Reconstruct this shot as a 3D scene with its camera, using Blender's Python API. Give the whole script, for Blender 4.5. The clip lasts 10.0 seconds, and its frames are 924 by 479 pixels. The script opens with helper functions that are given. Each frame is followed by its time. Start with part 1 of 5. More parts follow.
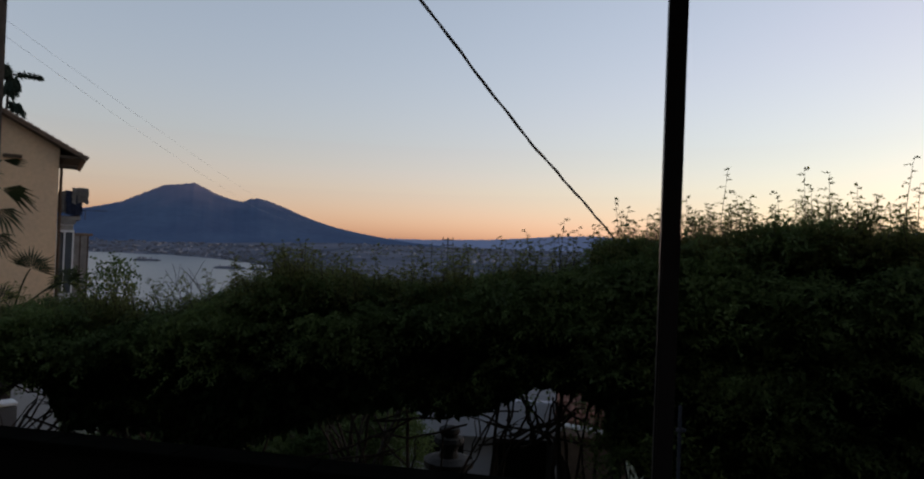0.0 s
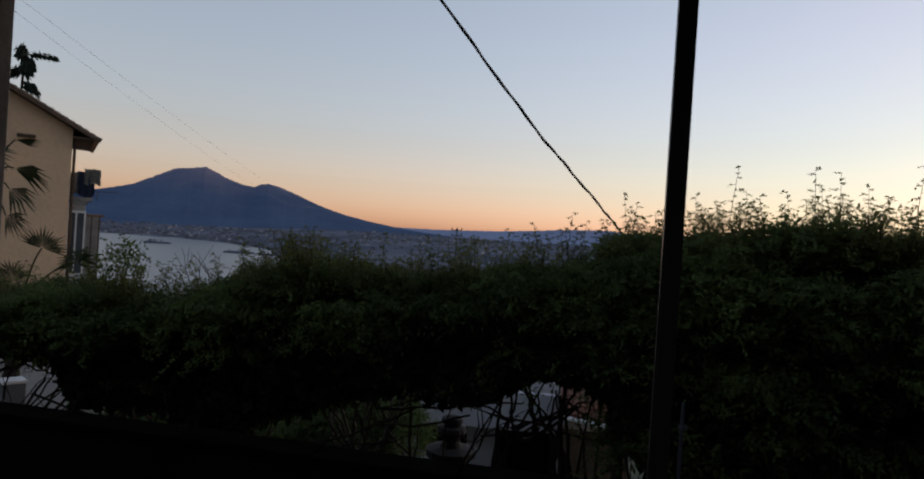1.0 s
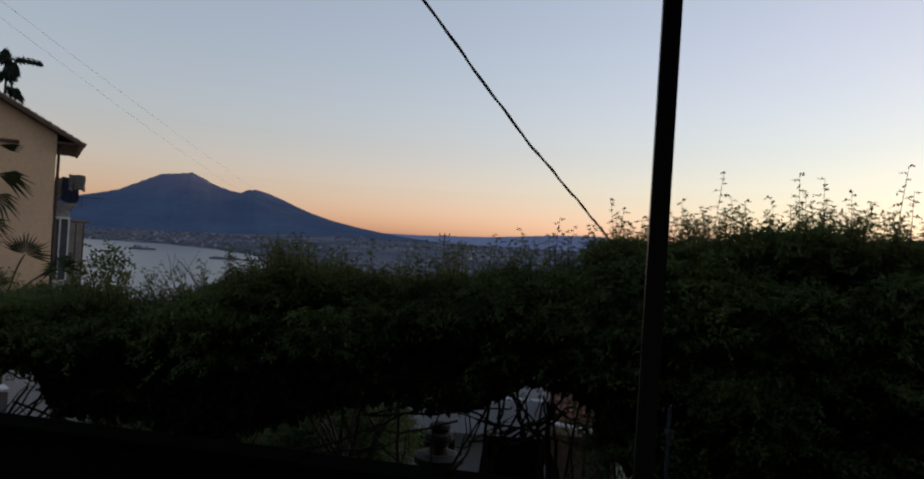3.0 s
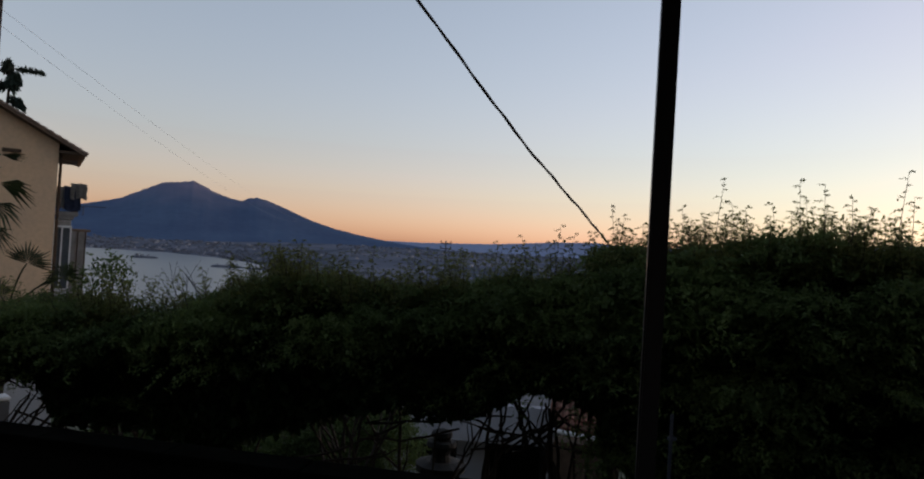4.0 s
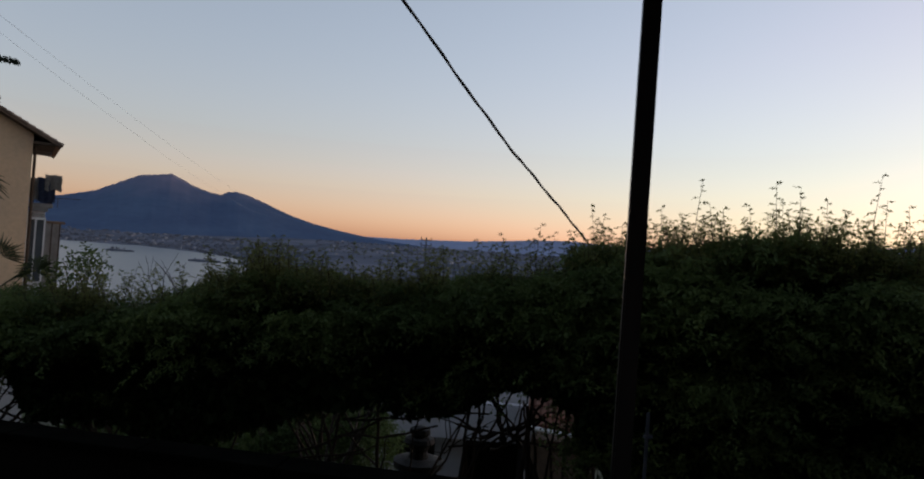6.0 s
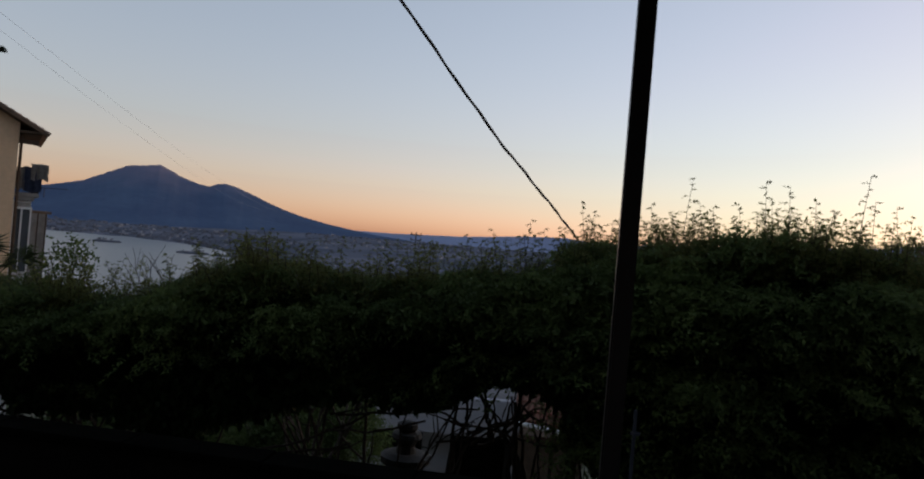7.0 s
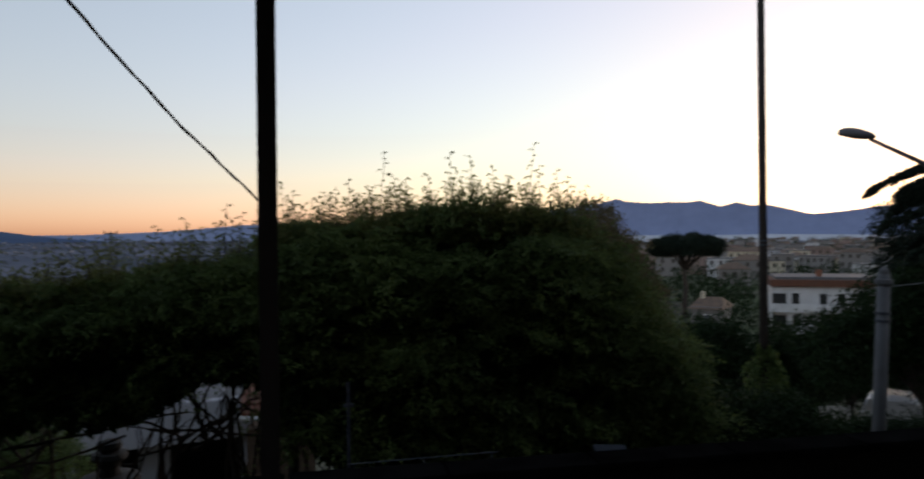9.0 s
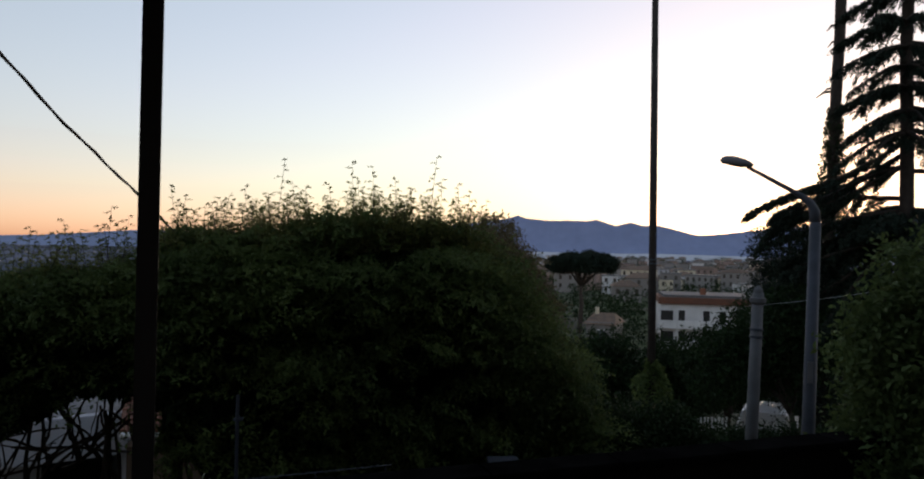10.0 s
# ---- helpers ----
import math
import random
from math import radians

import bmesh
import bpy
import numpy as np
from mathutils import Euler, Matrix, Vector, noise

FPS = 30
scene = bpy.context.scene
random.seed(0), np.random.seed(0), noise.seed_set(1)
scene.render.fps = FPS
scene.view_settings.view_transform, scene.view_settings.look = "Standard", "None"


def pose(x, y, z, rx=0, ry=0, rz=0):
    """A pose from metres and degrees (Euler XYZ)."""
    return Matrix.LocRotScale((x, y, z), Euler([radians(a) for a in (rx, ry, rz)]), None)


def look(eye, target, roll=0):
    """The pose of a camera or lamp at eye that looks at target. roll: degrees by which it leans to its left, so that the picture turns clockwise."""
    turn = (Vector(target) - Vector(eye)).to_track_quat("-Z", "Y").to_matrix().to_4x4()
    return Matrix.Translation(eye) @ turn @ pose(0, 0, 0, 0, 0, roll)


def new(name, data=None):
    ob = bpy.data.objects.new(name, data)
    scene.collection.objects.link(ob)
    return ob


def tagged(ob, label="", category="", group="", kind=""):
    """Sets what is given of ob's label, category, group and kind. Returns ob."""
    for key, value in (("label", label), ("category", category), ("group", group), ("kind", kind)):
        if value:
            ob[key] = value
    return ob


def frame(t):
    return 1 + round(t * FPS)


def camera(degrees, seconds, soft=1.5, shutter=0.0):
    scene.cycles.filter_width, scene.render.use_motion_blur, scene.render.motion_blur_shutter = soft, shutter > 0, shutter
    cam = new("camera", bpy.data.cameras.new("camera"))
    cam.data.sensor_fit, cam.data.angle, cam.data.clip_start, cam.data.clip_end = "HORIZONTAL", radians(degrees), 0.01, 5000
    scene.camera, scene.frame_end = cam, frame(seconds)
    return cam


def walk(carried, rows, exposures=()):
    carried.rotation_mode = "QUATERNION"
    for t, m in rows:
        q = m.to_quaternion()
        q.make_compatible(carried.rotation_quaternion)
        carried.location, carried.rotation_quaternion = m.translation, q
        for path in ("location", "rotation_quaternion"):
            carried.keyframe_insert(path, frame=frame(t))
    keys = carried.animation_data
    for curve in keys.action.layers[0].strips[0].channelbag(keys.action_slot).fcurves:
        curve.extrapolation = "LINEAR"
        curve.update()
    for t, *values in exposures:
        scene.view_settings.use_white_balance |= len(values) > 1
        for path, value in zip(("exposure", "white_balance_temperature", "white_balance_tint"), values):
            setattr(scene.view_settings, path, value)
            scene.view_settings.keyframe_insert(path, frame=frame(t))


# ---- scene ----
# ---- camera and its walk ----
cam = camera(67.62, 10.0, soft=2.0, shutter=0.25)


def aim(x, y, z, yaw, pitch, roll):
    """The pose from the place, the turn to the left, the tilt up and the lean."""
    return pose(x, y, z, 0, 0, yaw) @ pose(0, 0, 0, 90 + pitch, 0, 0) @ pose(0, 0, 0, 0, 0, roll)


EXPOSURES = [(0.0, 2.6, 6500, 10), (8.2, 2.6, 6500, 10), (9.2, 2.86, 6650, 7.5), (10.0, 2.86, 6650, 7.5)]
WALK = [
    (0, -0.049, 0.012, 5.996, -0.12, 0.58, 2.23),
    (0.5, -0.032, 0.005, 5.997, 1.09, -0.24, 3.95),
    (1, -0.035, 0.008, 6.002, 0.58, -0.23, 3.73),
    (1.5, -0.043, 0.007, 5.998, 0.00, -0.33, 5.05),
    (2, -0.036, 0.006, 5.996, -0.49, -0.78, 4.86),
    (2.5, -0.037, 0.018, 6.002, -0.49, -0.30, 3.89),
    (3, -0.032, 0.004, 6.001, -0.40, 0.31, 3.66),
    (3.2, -0.032, -0.007, 6.004, -0.13, 0.38, 2.75),
    (4.3, -0.026, 0.003, 6.000, -0.14, 0.99, 3.74),
    (4.5, -0.022, 0.007, 6.001, 0.00, 0.92, 3.79),
    (5, -0.027, 0.012, 5.996, -0.66, 0.51, 3.81),
    (5.5, -0.026, 0.005, 6.004, -1.35, 1.14, 3.88),
    (5.7, -0.027, -0.006, 6.007, -1.75, 0.92, 3.93),
    (6.8, -0.033, -0.002, 6.003, -1.98, 0.59, 4.38),
    (7, -0.031, 0.011, 6.008, -2.76, 0.43, 4.82),
    (7.5, -0.047, 0.017, 6.003, -1.86, -0.02, 4.93),
    (8, -0.046, 0.019, 6.003, -1.96, 0.12, 5.31),
    (8.3, -0.015, 0.018, 6.008, -4.63, 0.15, 1.79),
    (8.5, 0.031, 0.007, 6.019, -9.23, -0.22, -1.29),
    (8.7, 0.092, -0.001, 6.020, -15.51, -0.39, -1.93),
    (9, 0.140, -0.007, 5.979, -25.72, -0.20, -0.60),
    (9.2, 0.164, -0.027, 6.005, -29.71, -0.33, 0.62),
    (9.5, 0.170, -0.026, 5.970, -32.39, 0.02, 0.45),
    (10, 0.157, -0.025, 5.970, -33.75, 0.91, 0.93),
]
walk(cam, [(t, aim(*row)) for t, *row in WALK], exposures=EXPOSURES)


# ---- world and sun: dusk, the sun just under the ridge ----
SUN_AZ, SUN_EL = 62.0, 1.0
world = bpy.data.worlds.new("dusk_sky")
scene.world = world
world.use_nodes = True
sky = world.node_tree.nodes.new("ShaderNodeTexSky")
sky.sky_type = "NISHITA"
sky.sun_disc = False
sky.sun_elevation = radians(SUN_EL)
sky.sun_rotation = radians(SUN_AZ)
sky.altitude = 200
sky.air_density, sky.dust_density, sky.ozone_density = 1.0, 0.9, 2.3
wn, wl = world.node_tree.nodes, world.node_tree.links.new
soften, calm, tone, dim, glow, rosy = (wn.new("ShaderNode" + k) for k in ("Gamma", "HueSaturation", "Mix", "Mix", "Mix", "Mix"))
soften.inputs["Gamma"].default_value = 0.70
calm.inputs["Hue"].default_value = 0.488
for mix, colour in ((tone, (1, 1, 1, 1)), (dim, (1, 1, 1, 1))):
    mix.data_type, mix.blend_type = "RGBA", "MULTIPLY"
    mix.inputs["Factor"].default_value = 1.0
    mix.inputs["B"].default_value = colour
# dusk: the sky grows darker towards the zenith
where, split, height = wn.new("ShaderNodeTexCoord"), wn.new("ShaderNodeSeparateXYZ"), wn.new("ShaderNodeMapRange")
height.interpolation_type = "SMOOTHSTEP"
for name, value in (("From Min", 0.30), ("From Max", 0.75), ("To Min", 1.0), ("To Max", 0.78)):
    height.inputs[name].default_value = value
# the afterglow is rosy along the horizon and bleaches to white where it is brightest
bright, low = wn.new("ShaderNodeMapRange"), wn.new("ShaderNodeMapRange")
for node, a, b in ((bright, 0.85, 1.25), (low, 0.14, 0.0)):
    node.inputs["From Min"].default_value, node.inputs["From Max"].default_value = a, b
for mix in (glow, rosy):
    mix.data_type = "RGBA"
rosy.inputs["A"].default_value, rosy.inputs["B"].default_value = (1.12, 0.95, 0.965, 1), (1.15, 0.942, 1.0, 1)
glow.inputs["B"].default_value = (1.04, 0.985, 0.94, 1)
pale = wn.new("ShaderNodeMapRange")
pale.inputs["To Min"].default_value, pale.inputs["To Max"].default_value = 0.82, 0.68
wl(low.outputs[0], pale.inputs["Value"])
wl(pale.outputs[0], calm.inputs["Saturation"])
wl(soften.outputs[0], bright.inputs["Value"])
wl(split.outputs["Z"], low.inputs["Value"])
wl(low.outputs[0], rosy.inputs["Factor"])
wl(rosy.outputs["Result"], glow.inputs["A"])
wl(bright.outputs[0], glow.inputs["Factor"])
wl(glow.outputs["Result"], tone.inputs["B"])
wl(where.outputs["Generated"], split.inputs[0])
wl(split.outputs["Z"], height.inputs["Value"])
wl(sky.outputs[0], soften.inputs["Color"])
wl(soften.outputs[0], calm.inputs["Color"])
wl(calm.outputs[0], tone.inputs["A"])
wl(tone.outputs["Result"], dim.inputs["A"])
wl(height.outputs[0], dim.inputs["B"])
wl(dim.outputs["Result"], wn["Background"].inputs[0])
wn["Background"].inputs[1].default_value = 0.12

sun = new("sun", bpy.data.lights.new("sun", "SUN"))
sun.data.energy, sun.data.angle, sun.data.color = 0.05, radians(15), (1.0, 0.75, 0.5)
sun.matrix_world = look((0, 0, 0), (-math.sin(radians(SUN_AZ)), -math.cos(radians(SUN_AZ)), -math.tan(radians(4.0))))


# ---- materials ----
def material(name, colour, rough=0.8, metal=0.0, vary=0.25, grain=3.0, fine=40.0, bump=0.15, second=None, coat=0.0, spec=0.3, per="object"):
    """A surface with stains at a large scale, grain at a fine one, relief, and a small shift from piece to piece."""
    m = bpy.data.materials.new(name)
    m.use_nodes = True
    nt = m.node_tree
    n, ln = nt.nodes, nt.links.new
    bsdf = n["Principled BSDF"]
    coord = n.new("ShaderNodeTexCoord")
    big, small = n.new("ShaderNodeTexNoise"), n.new("ShaderNodeTexNoise")
    for tex, scale in ((big, grain), (small, fine)):
        tex.inputs["Scale"].default_value, tex.inputs["Detail"].default_value = scale, 6
        ln(coord.outputs["Object"], tex.inputs["Vector"])
    ramp = n.new("ShaderNodeValToRGB")
    ramp.color_ramp.elements[0].position, ramp.color_ramp.elements[1].position = 0.3, 0.7
    low = second or tuple(c * (1 - vary) for c in colour)
    ramp.color_ramp.elements[0].color, ramp.color_ramp.elements[1].color = (*low, 1), (*colour, 1)
    ln(big.outputs["Fac"], ramp.inputs["Fac"])
    hue = n.new("ShaderNodeHueSaturation")
    span = n.new("ShaderNodeMapRange")
    span.inputs["To Min"].default_value, span.inputs["To Max"].default_value = 1 - vary * 0.6, 1 + vary * 0.6
    ln(small.outputs["Fac"], span.inputs["Value"])
    tint = n.new("ShaderNodeMath")
    tint.operation = "MULTIPLY"
    if per == "island":
        ln(n.new("ShaderNodeNewGeometry").outputs["Random Per Island"], (r := n.new("ShaderNodeMapRange")).inputs["Value"])
    else:
        ln(n.new("ShaderNodeObjectInfo").outputs["Random"], (r := n.new("ShaderNodeMapRange")).inputs["Value"])
    r.inputs["To Min"].default_value, r.inputs["To Max"].default_value = 1 - vary * 0.5, 1 + vary * 0.5
    ln(span.outputs[0], tint.inputs[0])
    ln(r.outputs[0], tint.inputs[1])
    ln(tint.outputs[0], hue.inputs["Value"])
    ln(ramp.outputs["Color"], hue.inputs["Color"])
    ln(hue.outputs["Color"], bsdf.inputs["Base Color"])
    bsdf.inputs["Roughness"].default_value, bsdf.inputs["Metallic"].default_value = rough, metal
    bsdf.inputs["Specular IOR Level"].default_value = spec
    bsdf.inputs["Coat Weight"].default_value = coat
    if bump:
        relief = n.new("ShaderNodeBump")
        relief.inputs["Strength"].default_value, relief.inputs["Distance"].default_value = bump, 0.02
        ln(small.outputs["Fac"], relief.inputs["Height"])
        ln(relief.outputs["Normal"], bsdf.inputs["Normal"])
    return m


def leaf_material(name, colour, second, through_light=0.25):
    """Leaves: a tint of their own each, waxy gloss, and some light let through."""
    m = material(name, colour, rough=0.6, vary=0.45, grain=1.2, fine=25, bump=0, second=second, per="island")
    nt = m.node_tree
    n, ln = nt.nodes, nt.links.new
    bsdf, out = n["Principled BSDF"], n["Material Output"]
    bsdf.inputs["Specular IOR Level"].default_value = 0.12
    back, mix = n.new("ShaderNodeBsdfTranslucent"), n.new("ShaderNodeMixShader")
    ln(bsdf.inputs["Base Color"].links[0].from_socket, back.inputs["Color"])
    mix.inputs[0].default_value = through_light
    ln(bsdf.outputs[0], mix.inputs[1])
    ln(back.outputs[0], mix.inputs[2])
    ln(mix.outputs[0], out.inputs["Surface"])
    return m


M = {
    # nearly black: the shade on the garden wall is put into its colour
    "wall_dark": material("shaded_garden_wall", (0.011, 0.010, 0.009), grain=1.5, vary=0.5, bump=0.5, spec=0.05),
    # distance haze is mixed into this rock colour
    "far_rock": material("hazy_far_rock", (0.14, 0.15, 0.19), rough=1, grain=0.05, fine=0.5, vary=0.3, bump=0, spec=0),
    # both copings carry the same shade in their colour
    "coping_dark": material("shaded_coping", (0.006, 0.006, 0.005), grain=4, vary=0.5, bump=0.3, spec=0.0),
    "coping_shaded": material("shaded_concrete_coping", (0.010, 0.0095, 0.0095), grain=4, vary=0.6, bump=0.4, spec=0.0),
    "black_metal": material("black_painted_steel", (0.009, 0.007, 0.007), rough=0.42, vary=0.5, grain=9, fine=120, bump=0.06, spec=0.4),
    "brown_paint": material("brown_painted_frame", (0.05, 0.03, 0.025), rough=0.5, vary=0.3, grain=6),
    "plaster_grey": material("grey_brown_plaster", (0.28, 0.265, 0.255), grain=3, vary=0.3, bump=0.4),
    "plaster_beige": material("ochre_plaster", (0.80, 0.55, 0.34), grain=0.35, fine=6, vary=0.3, bump=0.3, second=(0.62, 0.45, 0.31)),
    "plaster_white": material("white_plaster", (0.62, 0.62, 0.63), grain=0.8, vary=0.2, bump=0.2),
    "plaster_cream": material("cream_plaster", (0.62, 0.55, 0.42), grain=0.6, vary=0.25, bump=0.2),
    "plaster_rose": material("rose_plaster", (0.33, 0.24, 0.21), grain=0.6, vary=0.25, bump=0.2),
    # white plaster dimmed to blue-grey, with the outbuilding's shade in the colour
    "plaster_dimmed": material("dimmed_stained_plaster", (0.40, 0.41, 0.45), grain=1.1, vary=0.35, bump=0.25, second=(0.34, 0.34, 0.37)),
    "white_frame": material("white_window_frame", (0.75, 0.75, 0.74), rough=0.45, vary=0.1, bump=0.05),
    "tile_roof": material("terracotta_tile", (0.21, 0.09, 0.055), grain=1.2, vary=0.5, bump=0.4, second=(0.14, 0.07, 0.05)),
    "tile_old": material("weathered_roof_tile", (0.20, 0.13, 0.09), grain=1.5, vary=0.5, bump=0.4, second=(0.12, 0.09, 0.07)),
    "wood_dark": material("dark_wood", (0.09, 0.06, 0.04), grain=6, vary=0.4, bump=0.3),
    "wood_pole": material("creosoted_pole", (0.042, 0.034, 0.03), grain=8, vary=0.4, bump=0.4),
    "bark": material("bark", (0.055, 0.042, 0.034), grain=7, fine=50, vary=0.5, bump=0.8),
    "concrete": material("pale_concrete", (0.15, 0.155, 0.165), grain=3, vary=0.3, bump=0.35),
    "galvanised": material("galvanised_steel", (0.072, 0.083, 0.105), rough=0.6, metal=0.2, grain=8, vary=0.25, bump=0.08),
    "lamp_grey": material("grey_lamp_housing", (0.16, 0.16, 0.17), rough=0.5, grain=8, vary=0.2, bump=0.05),
    "cable": material("black_cable_sheath", (0.02, 0.02, 0.022), rough=0.6, grain=20, vary=0.3, bump=0.2),
    # near-black colour for the shade inside openings
    "dark_opening": material("shaded_room", (0.03, 0.03, 0.03), vary=0.3, bump=0),
    "pane": material("window_glass", (0.10, 0.11, 0.12), rough=0.08, vary=0.2, grain=2, bump=0, spec=0.6),
    "shutter": material("green_brown_shutter", (0.07, 0.06, 0.05), rough=0.6, vary=0.3, grain=5),
    "van_paint": material("white_car_paint", (0.78, 0.78, 0.77), rough=0.25, vary=0.08, bump=0, coat=0.6, spec=0.5),
    "rubber": material("rubber", (0.02, 0.02, 0.02), rough=0.9, vary=0.2, bump=0.1),
    "laundry_dark": material("dark_cloth", (0.04, 0.05, 0.09), rough=0.95, vary=0.3, grain=9),
    "laundry_grey": material("grey_cloth", (0.30, 0.28, 0.26), rough=0.95, vary=0.3, grain=9),
    "stone": material("carved_grey_stone", (0.045, 0.044, 0.042), grain=6, vary=0.4, bump=0.5),
    # the blue haze of distance is part of the slope's base colour
    "volcano": material("hazy_volcano_slope", (0.10, 0.145, 0.235), rough=1, grain=0.004, fine=0.03, vary=0.22, bump=0, spec=0, second=(0.08, 0.115, 0.20)),
    # far houses: greys already blended with the haze of distance
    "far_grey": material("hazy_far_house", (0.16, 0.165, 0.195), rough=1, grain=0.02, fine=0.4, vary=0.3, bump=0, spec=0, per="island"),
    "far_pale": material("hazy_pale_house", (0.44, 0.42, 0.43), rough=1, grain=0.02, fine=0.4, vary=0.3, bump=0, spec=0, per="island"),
    "pale_wire": material("bright_thin_wire", (0.42, 0.44, 0.48), rough=0.5, vary=0.1, bump=0),
    # ridge colours include the blue of distance haze; the last is haze alone
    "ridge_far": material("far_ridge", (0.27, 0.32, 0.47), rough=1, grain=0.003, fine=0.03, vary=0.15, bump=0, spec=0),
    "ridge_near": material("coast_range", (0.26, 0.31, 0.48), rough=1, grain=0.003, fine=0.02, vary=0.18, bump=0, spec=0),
    "pale_haze": material("painted_shore_haze", (0.62, 0.65, 0.72), rough=1, grain=0.004, fine=0.03, vary=0.12, bump=0, spec=0),
    "leaf_hedge": leaf_material("hedge_leaf", (0.14, 0.19, 0.06), (0.055, 0.086, 0.032), 0.5),
    "leaf_shoot": leaf_material("young_shoot_leaf", (0.19, 0.20, 0.065), (0.11, 0.125, 0.04), 0.5),
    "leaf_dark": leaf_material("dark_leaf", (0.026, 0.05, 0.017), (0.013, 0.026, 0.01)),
    "leaf_light": leaf_material("pale_garden_leaf", (0.12, 0.17, 0.06), (0.065, 0.095, 0.035), 0.35),
    "leaf_palm": leaf_material("palm_leaf", (0.05, 0.07, 0.03), (0.03, 0.04, 0.02), 0.15),
    "needle": leaf_material("cedar_needle", (0.025, 0.04, 0.028), (0.015, 0.024, 0.017), 0.1),
    "leaf_brown": leaf_material("brownish_leaf", (0.16, 0.13, 0.07), (0.09, 0.085, 0.05), 0.3),
}


def rosy_summit(m, low, high, rock):
    """Towards the top the colour turns rosier, as evening sunlight painted on, with an uneven edge."""
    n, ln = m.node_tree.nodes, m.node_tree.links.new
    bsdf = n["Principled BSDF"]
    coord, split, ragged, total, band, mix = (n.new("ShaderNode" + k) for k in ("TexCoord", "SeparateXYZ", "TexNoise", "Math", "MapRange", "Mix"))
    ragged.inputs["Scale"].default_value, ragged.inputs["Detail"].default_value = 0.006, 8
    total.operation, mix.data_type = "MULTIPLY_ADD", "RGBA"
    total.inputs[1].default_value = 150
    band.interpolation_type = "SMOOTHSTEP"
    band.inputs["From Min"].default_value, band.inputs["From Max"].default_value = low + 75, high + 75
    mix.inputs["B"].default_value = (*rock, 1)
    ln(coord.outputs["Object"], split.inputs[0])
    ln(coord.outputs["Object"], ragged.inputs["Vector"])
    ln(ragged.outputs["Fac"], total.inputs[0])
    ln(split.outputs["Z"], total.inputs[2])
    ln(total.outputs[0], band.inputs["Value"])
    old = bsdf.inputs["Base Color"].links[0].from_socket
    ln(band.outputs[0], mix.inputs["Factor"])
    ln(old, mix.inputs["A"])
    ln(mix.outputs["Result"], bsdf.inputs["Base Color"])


# the rosy top imitates sunlight on the summit by colour
rosy_summit(M["volcano"], 120, 330, (0.215, 0.20, 0.27))


# ---- helpers for shapes ----
def polar(az, dist, z=0.0):
    """A place by its bearing to the right of ahead, in degrees, and its distance."""
    return Vector((dist * math.sin(radians(az)), dist * math.cos(radians(az)), z))


EYE = 6.0


def seen(az, el, dist):
    """A place by bearing, elevation and level distance from the viewpoint."""
    return polar(az, dist, EYE + dist * math.tan(radians(el)))


def mesh_from(name, verts, faces, mat, smooth=False):
    me = bpy.data.meshes.new(name)
    me.from_pydata([tuple(v) for v in verts], [], faces)
    me.materials.append(mat)
    if smooth:
        me.polygons.foreach_set("use_smooth", [True] * len(me.polygons))
    me.update()
    return me


def part(name, bm, mat, parent=None, label="", smooth=False):
    """Links a bmesh as one mesh object under a thing or a part."""
    me = bpy.data.meshes.new(name)
    bm.to_mesh(me)
    bm.free()
    me.materials.append(mat)
    if smooth:
        me.polygons.foreach_set("use_smooth", [True] * len(me.polygons))
    ob = new(name, me)
    ob.parent = parent
    if label:
        tagged(ob, label)
    return ob


def thing(name, place, label, category, turn=0.0, group="", kind=""):
    """An Empty at the base of a thing, which parents its parts."""
    ob = new(name)
    ob.matrix_world = pose(*place, 0, 0, turn)
    bpy.context.view_layer.update()
    return tagged(ob, label, category, group, kind)


def box(bm, lo, hi, bevel=0.0, m=None):
    """A box from its low to its high corner, with bevelled edges."""
    size, mid = Vector(hi) - Vector(lo), (Vector(hi) + Vector(lo)) / 2
    made = bmesh.ops.create_cube(bm, size=1, matrix=(m or Matrix()) @ Matrix.Translation(mid) @ Matrix.Diagonal((*size, 1)))
    if bevel:
        edges = list({e for v in made["verts"] for e in v.link_edges})
        bmesh.ops.bevel(bm, geom=edges, offset=bevel, segments=2, affect="EDGES")
    return bm


def boxes(*spans, bevel=0.0):
    bm = bmesh.new()
    for lo, hi in spans:
        box(bm, lo, hi, bevel)
    return bm


def tube(bm, points, radii, sides=8, wobble=0.0):
    """A tapering tube along points."""
    rings = []
    for i, p in enumerate(points):
        p = Vector(p)
        ahead = (Vector(points[min(i + 1, len(points) - 1)]) - Vector(points[max(i - 1, 0)])).normalized()
        side = ahead.cross(Vector((0.31, 0.17, 0.93)))
        side = side.normalized() if side.length > 1e-4 else Vector((1, 0, 0))
        up = side.cross(ahead)
        r = radii[i] if hasattr(radii, "__len__") else radii
        rings.append([bm.verts.new(p + (side * math.cos(a) + up * math.sin(a)) * r * (1 + wobble * random.uniform(-1, 1)))
                      for a in (2 * math.pi * k / sides for k in range(sides))])
    for a, b in zip(rings, rings[1:]):
        for k in range(sides):
            bm.faces.new((a[k], a[(k + 1) % sides], b[(k + 1) % sides], b[k]))
    bm.faces.new(rings[0][::-1])
    bm.faces.new(rings[-1])
    return bm


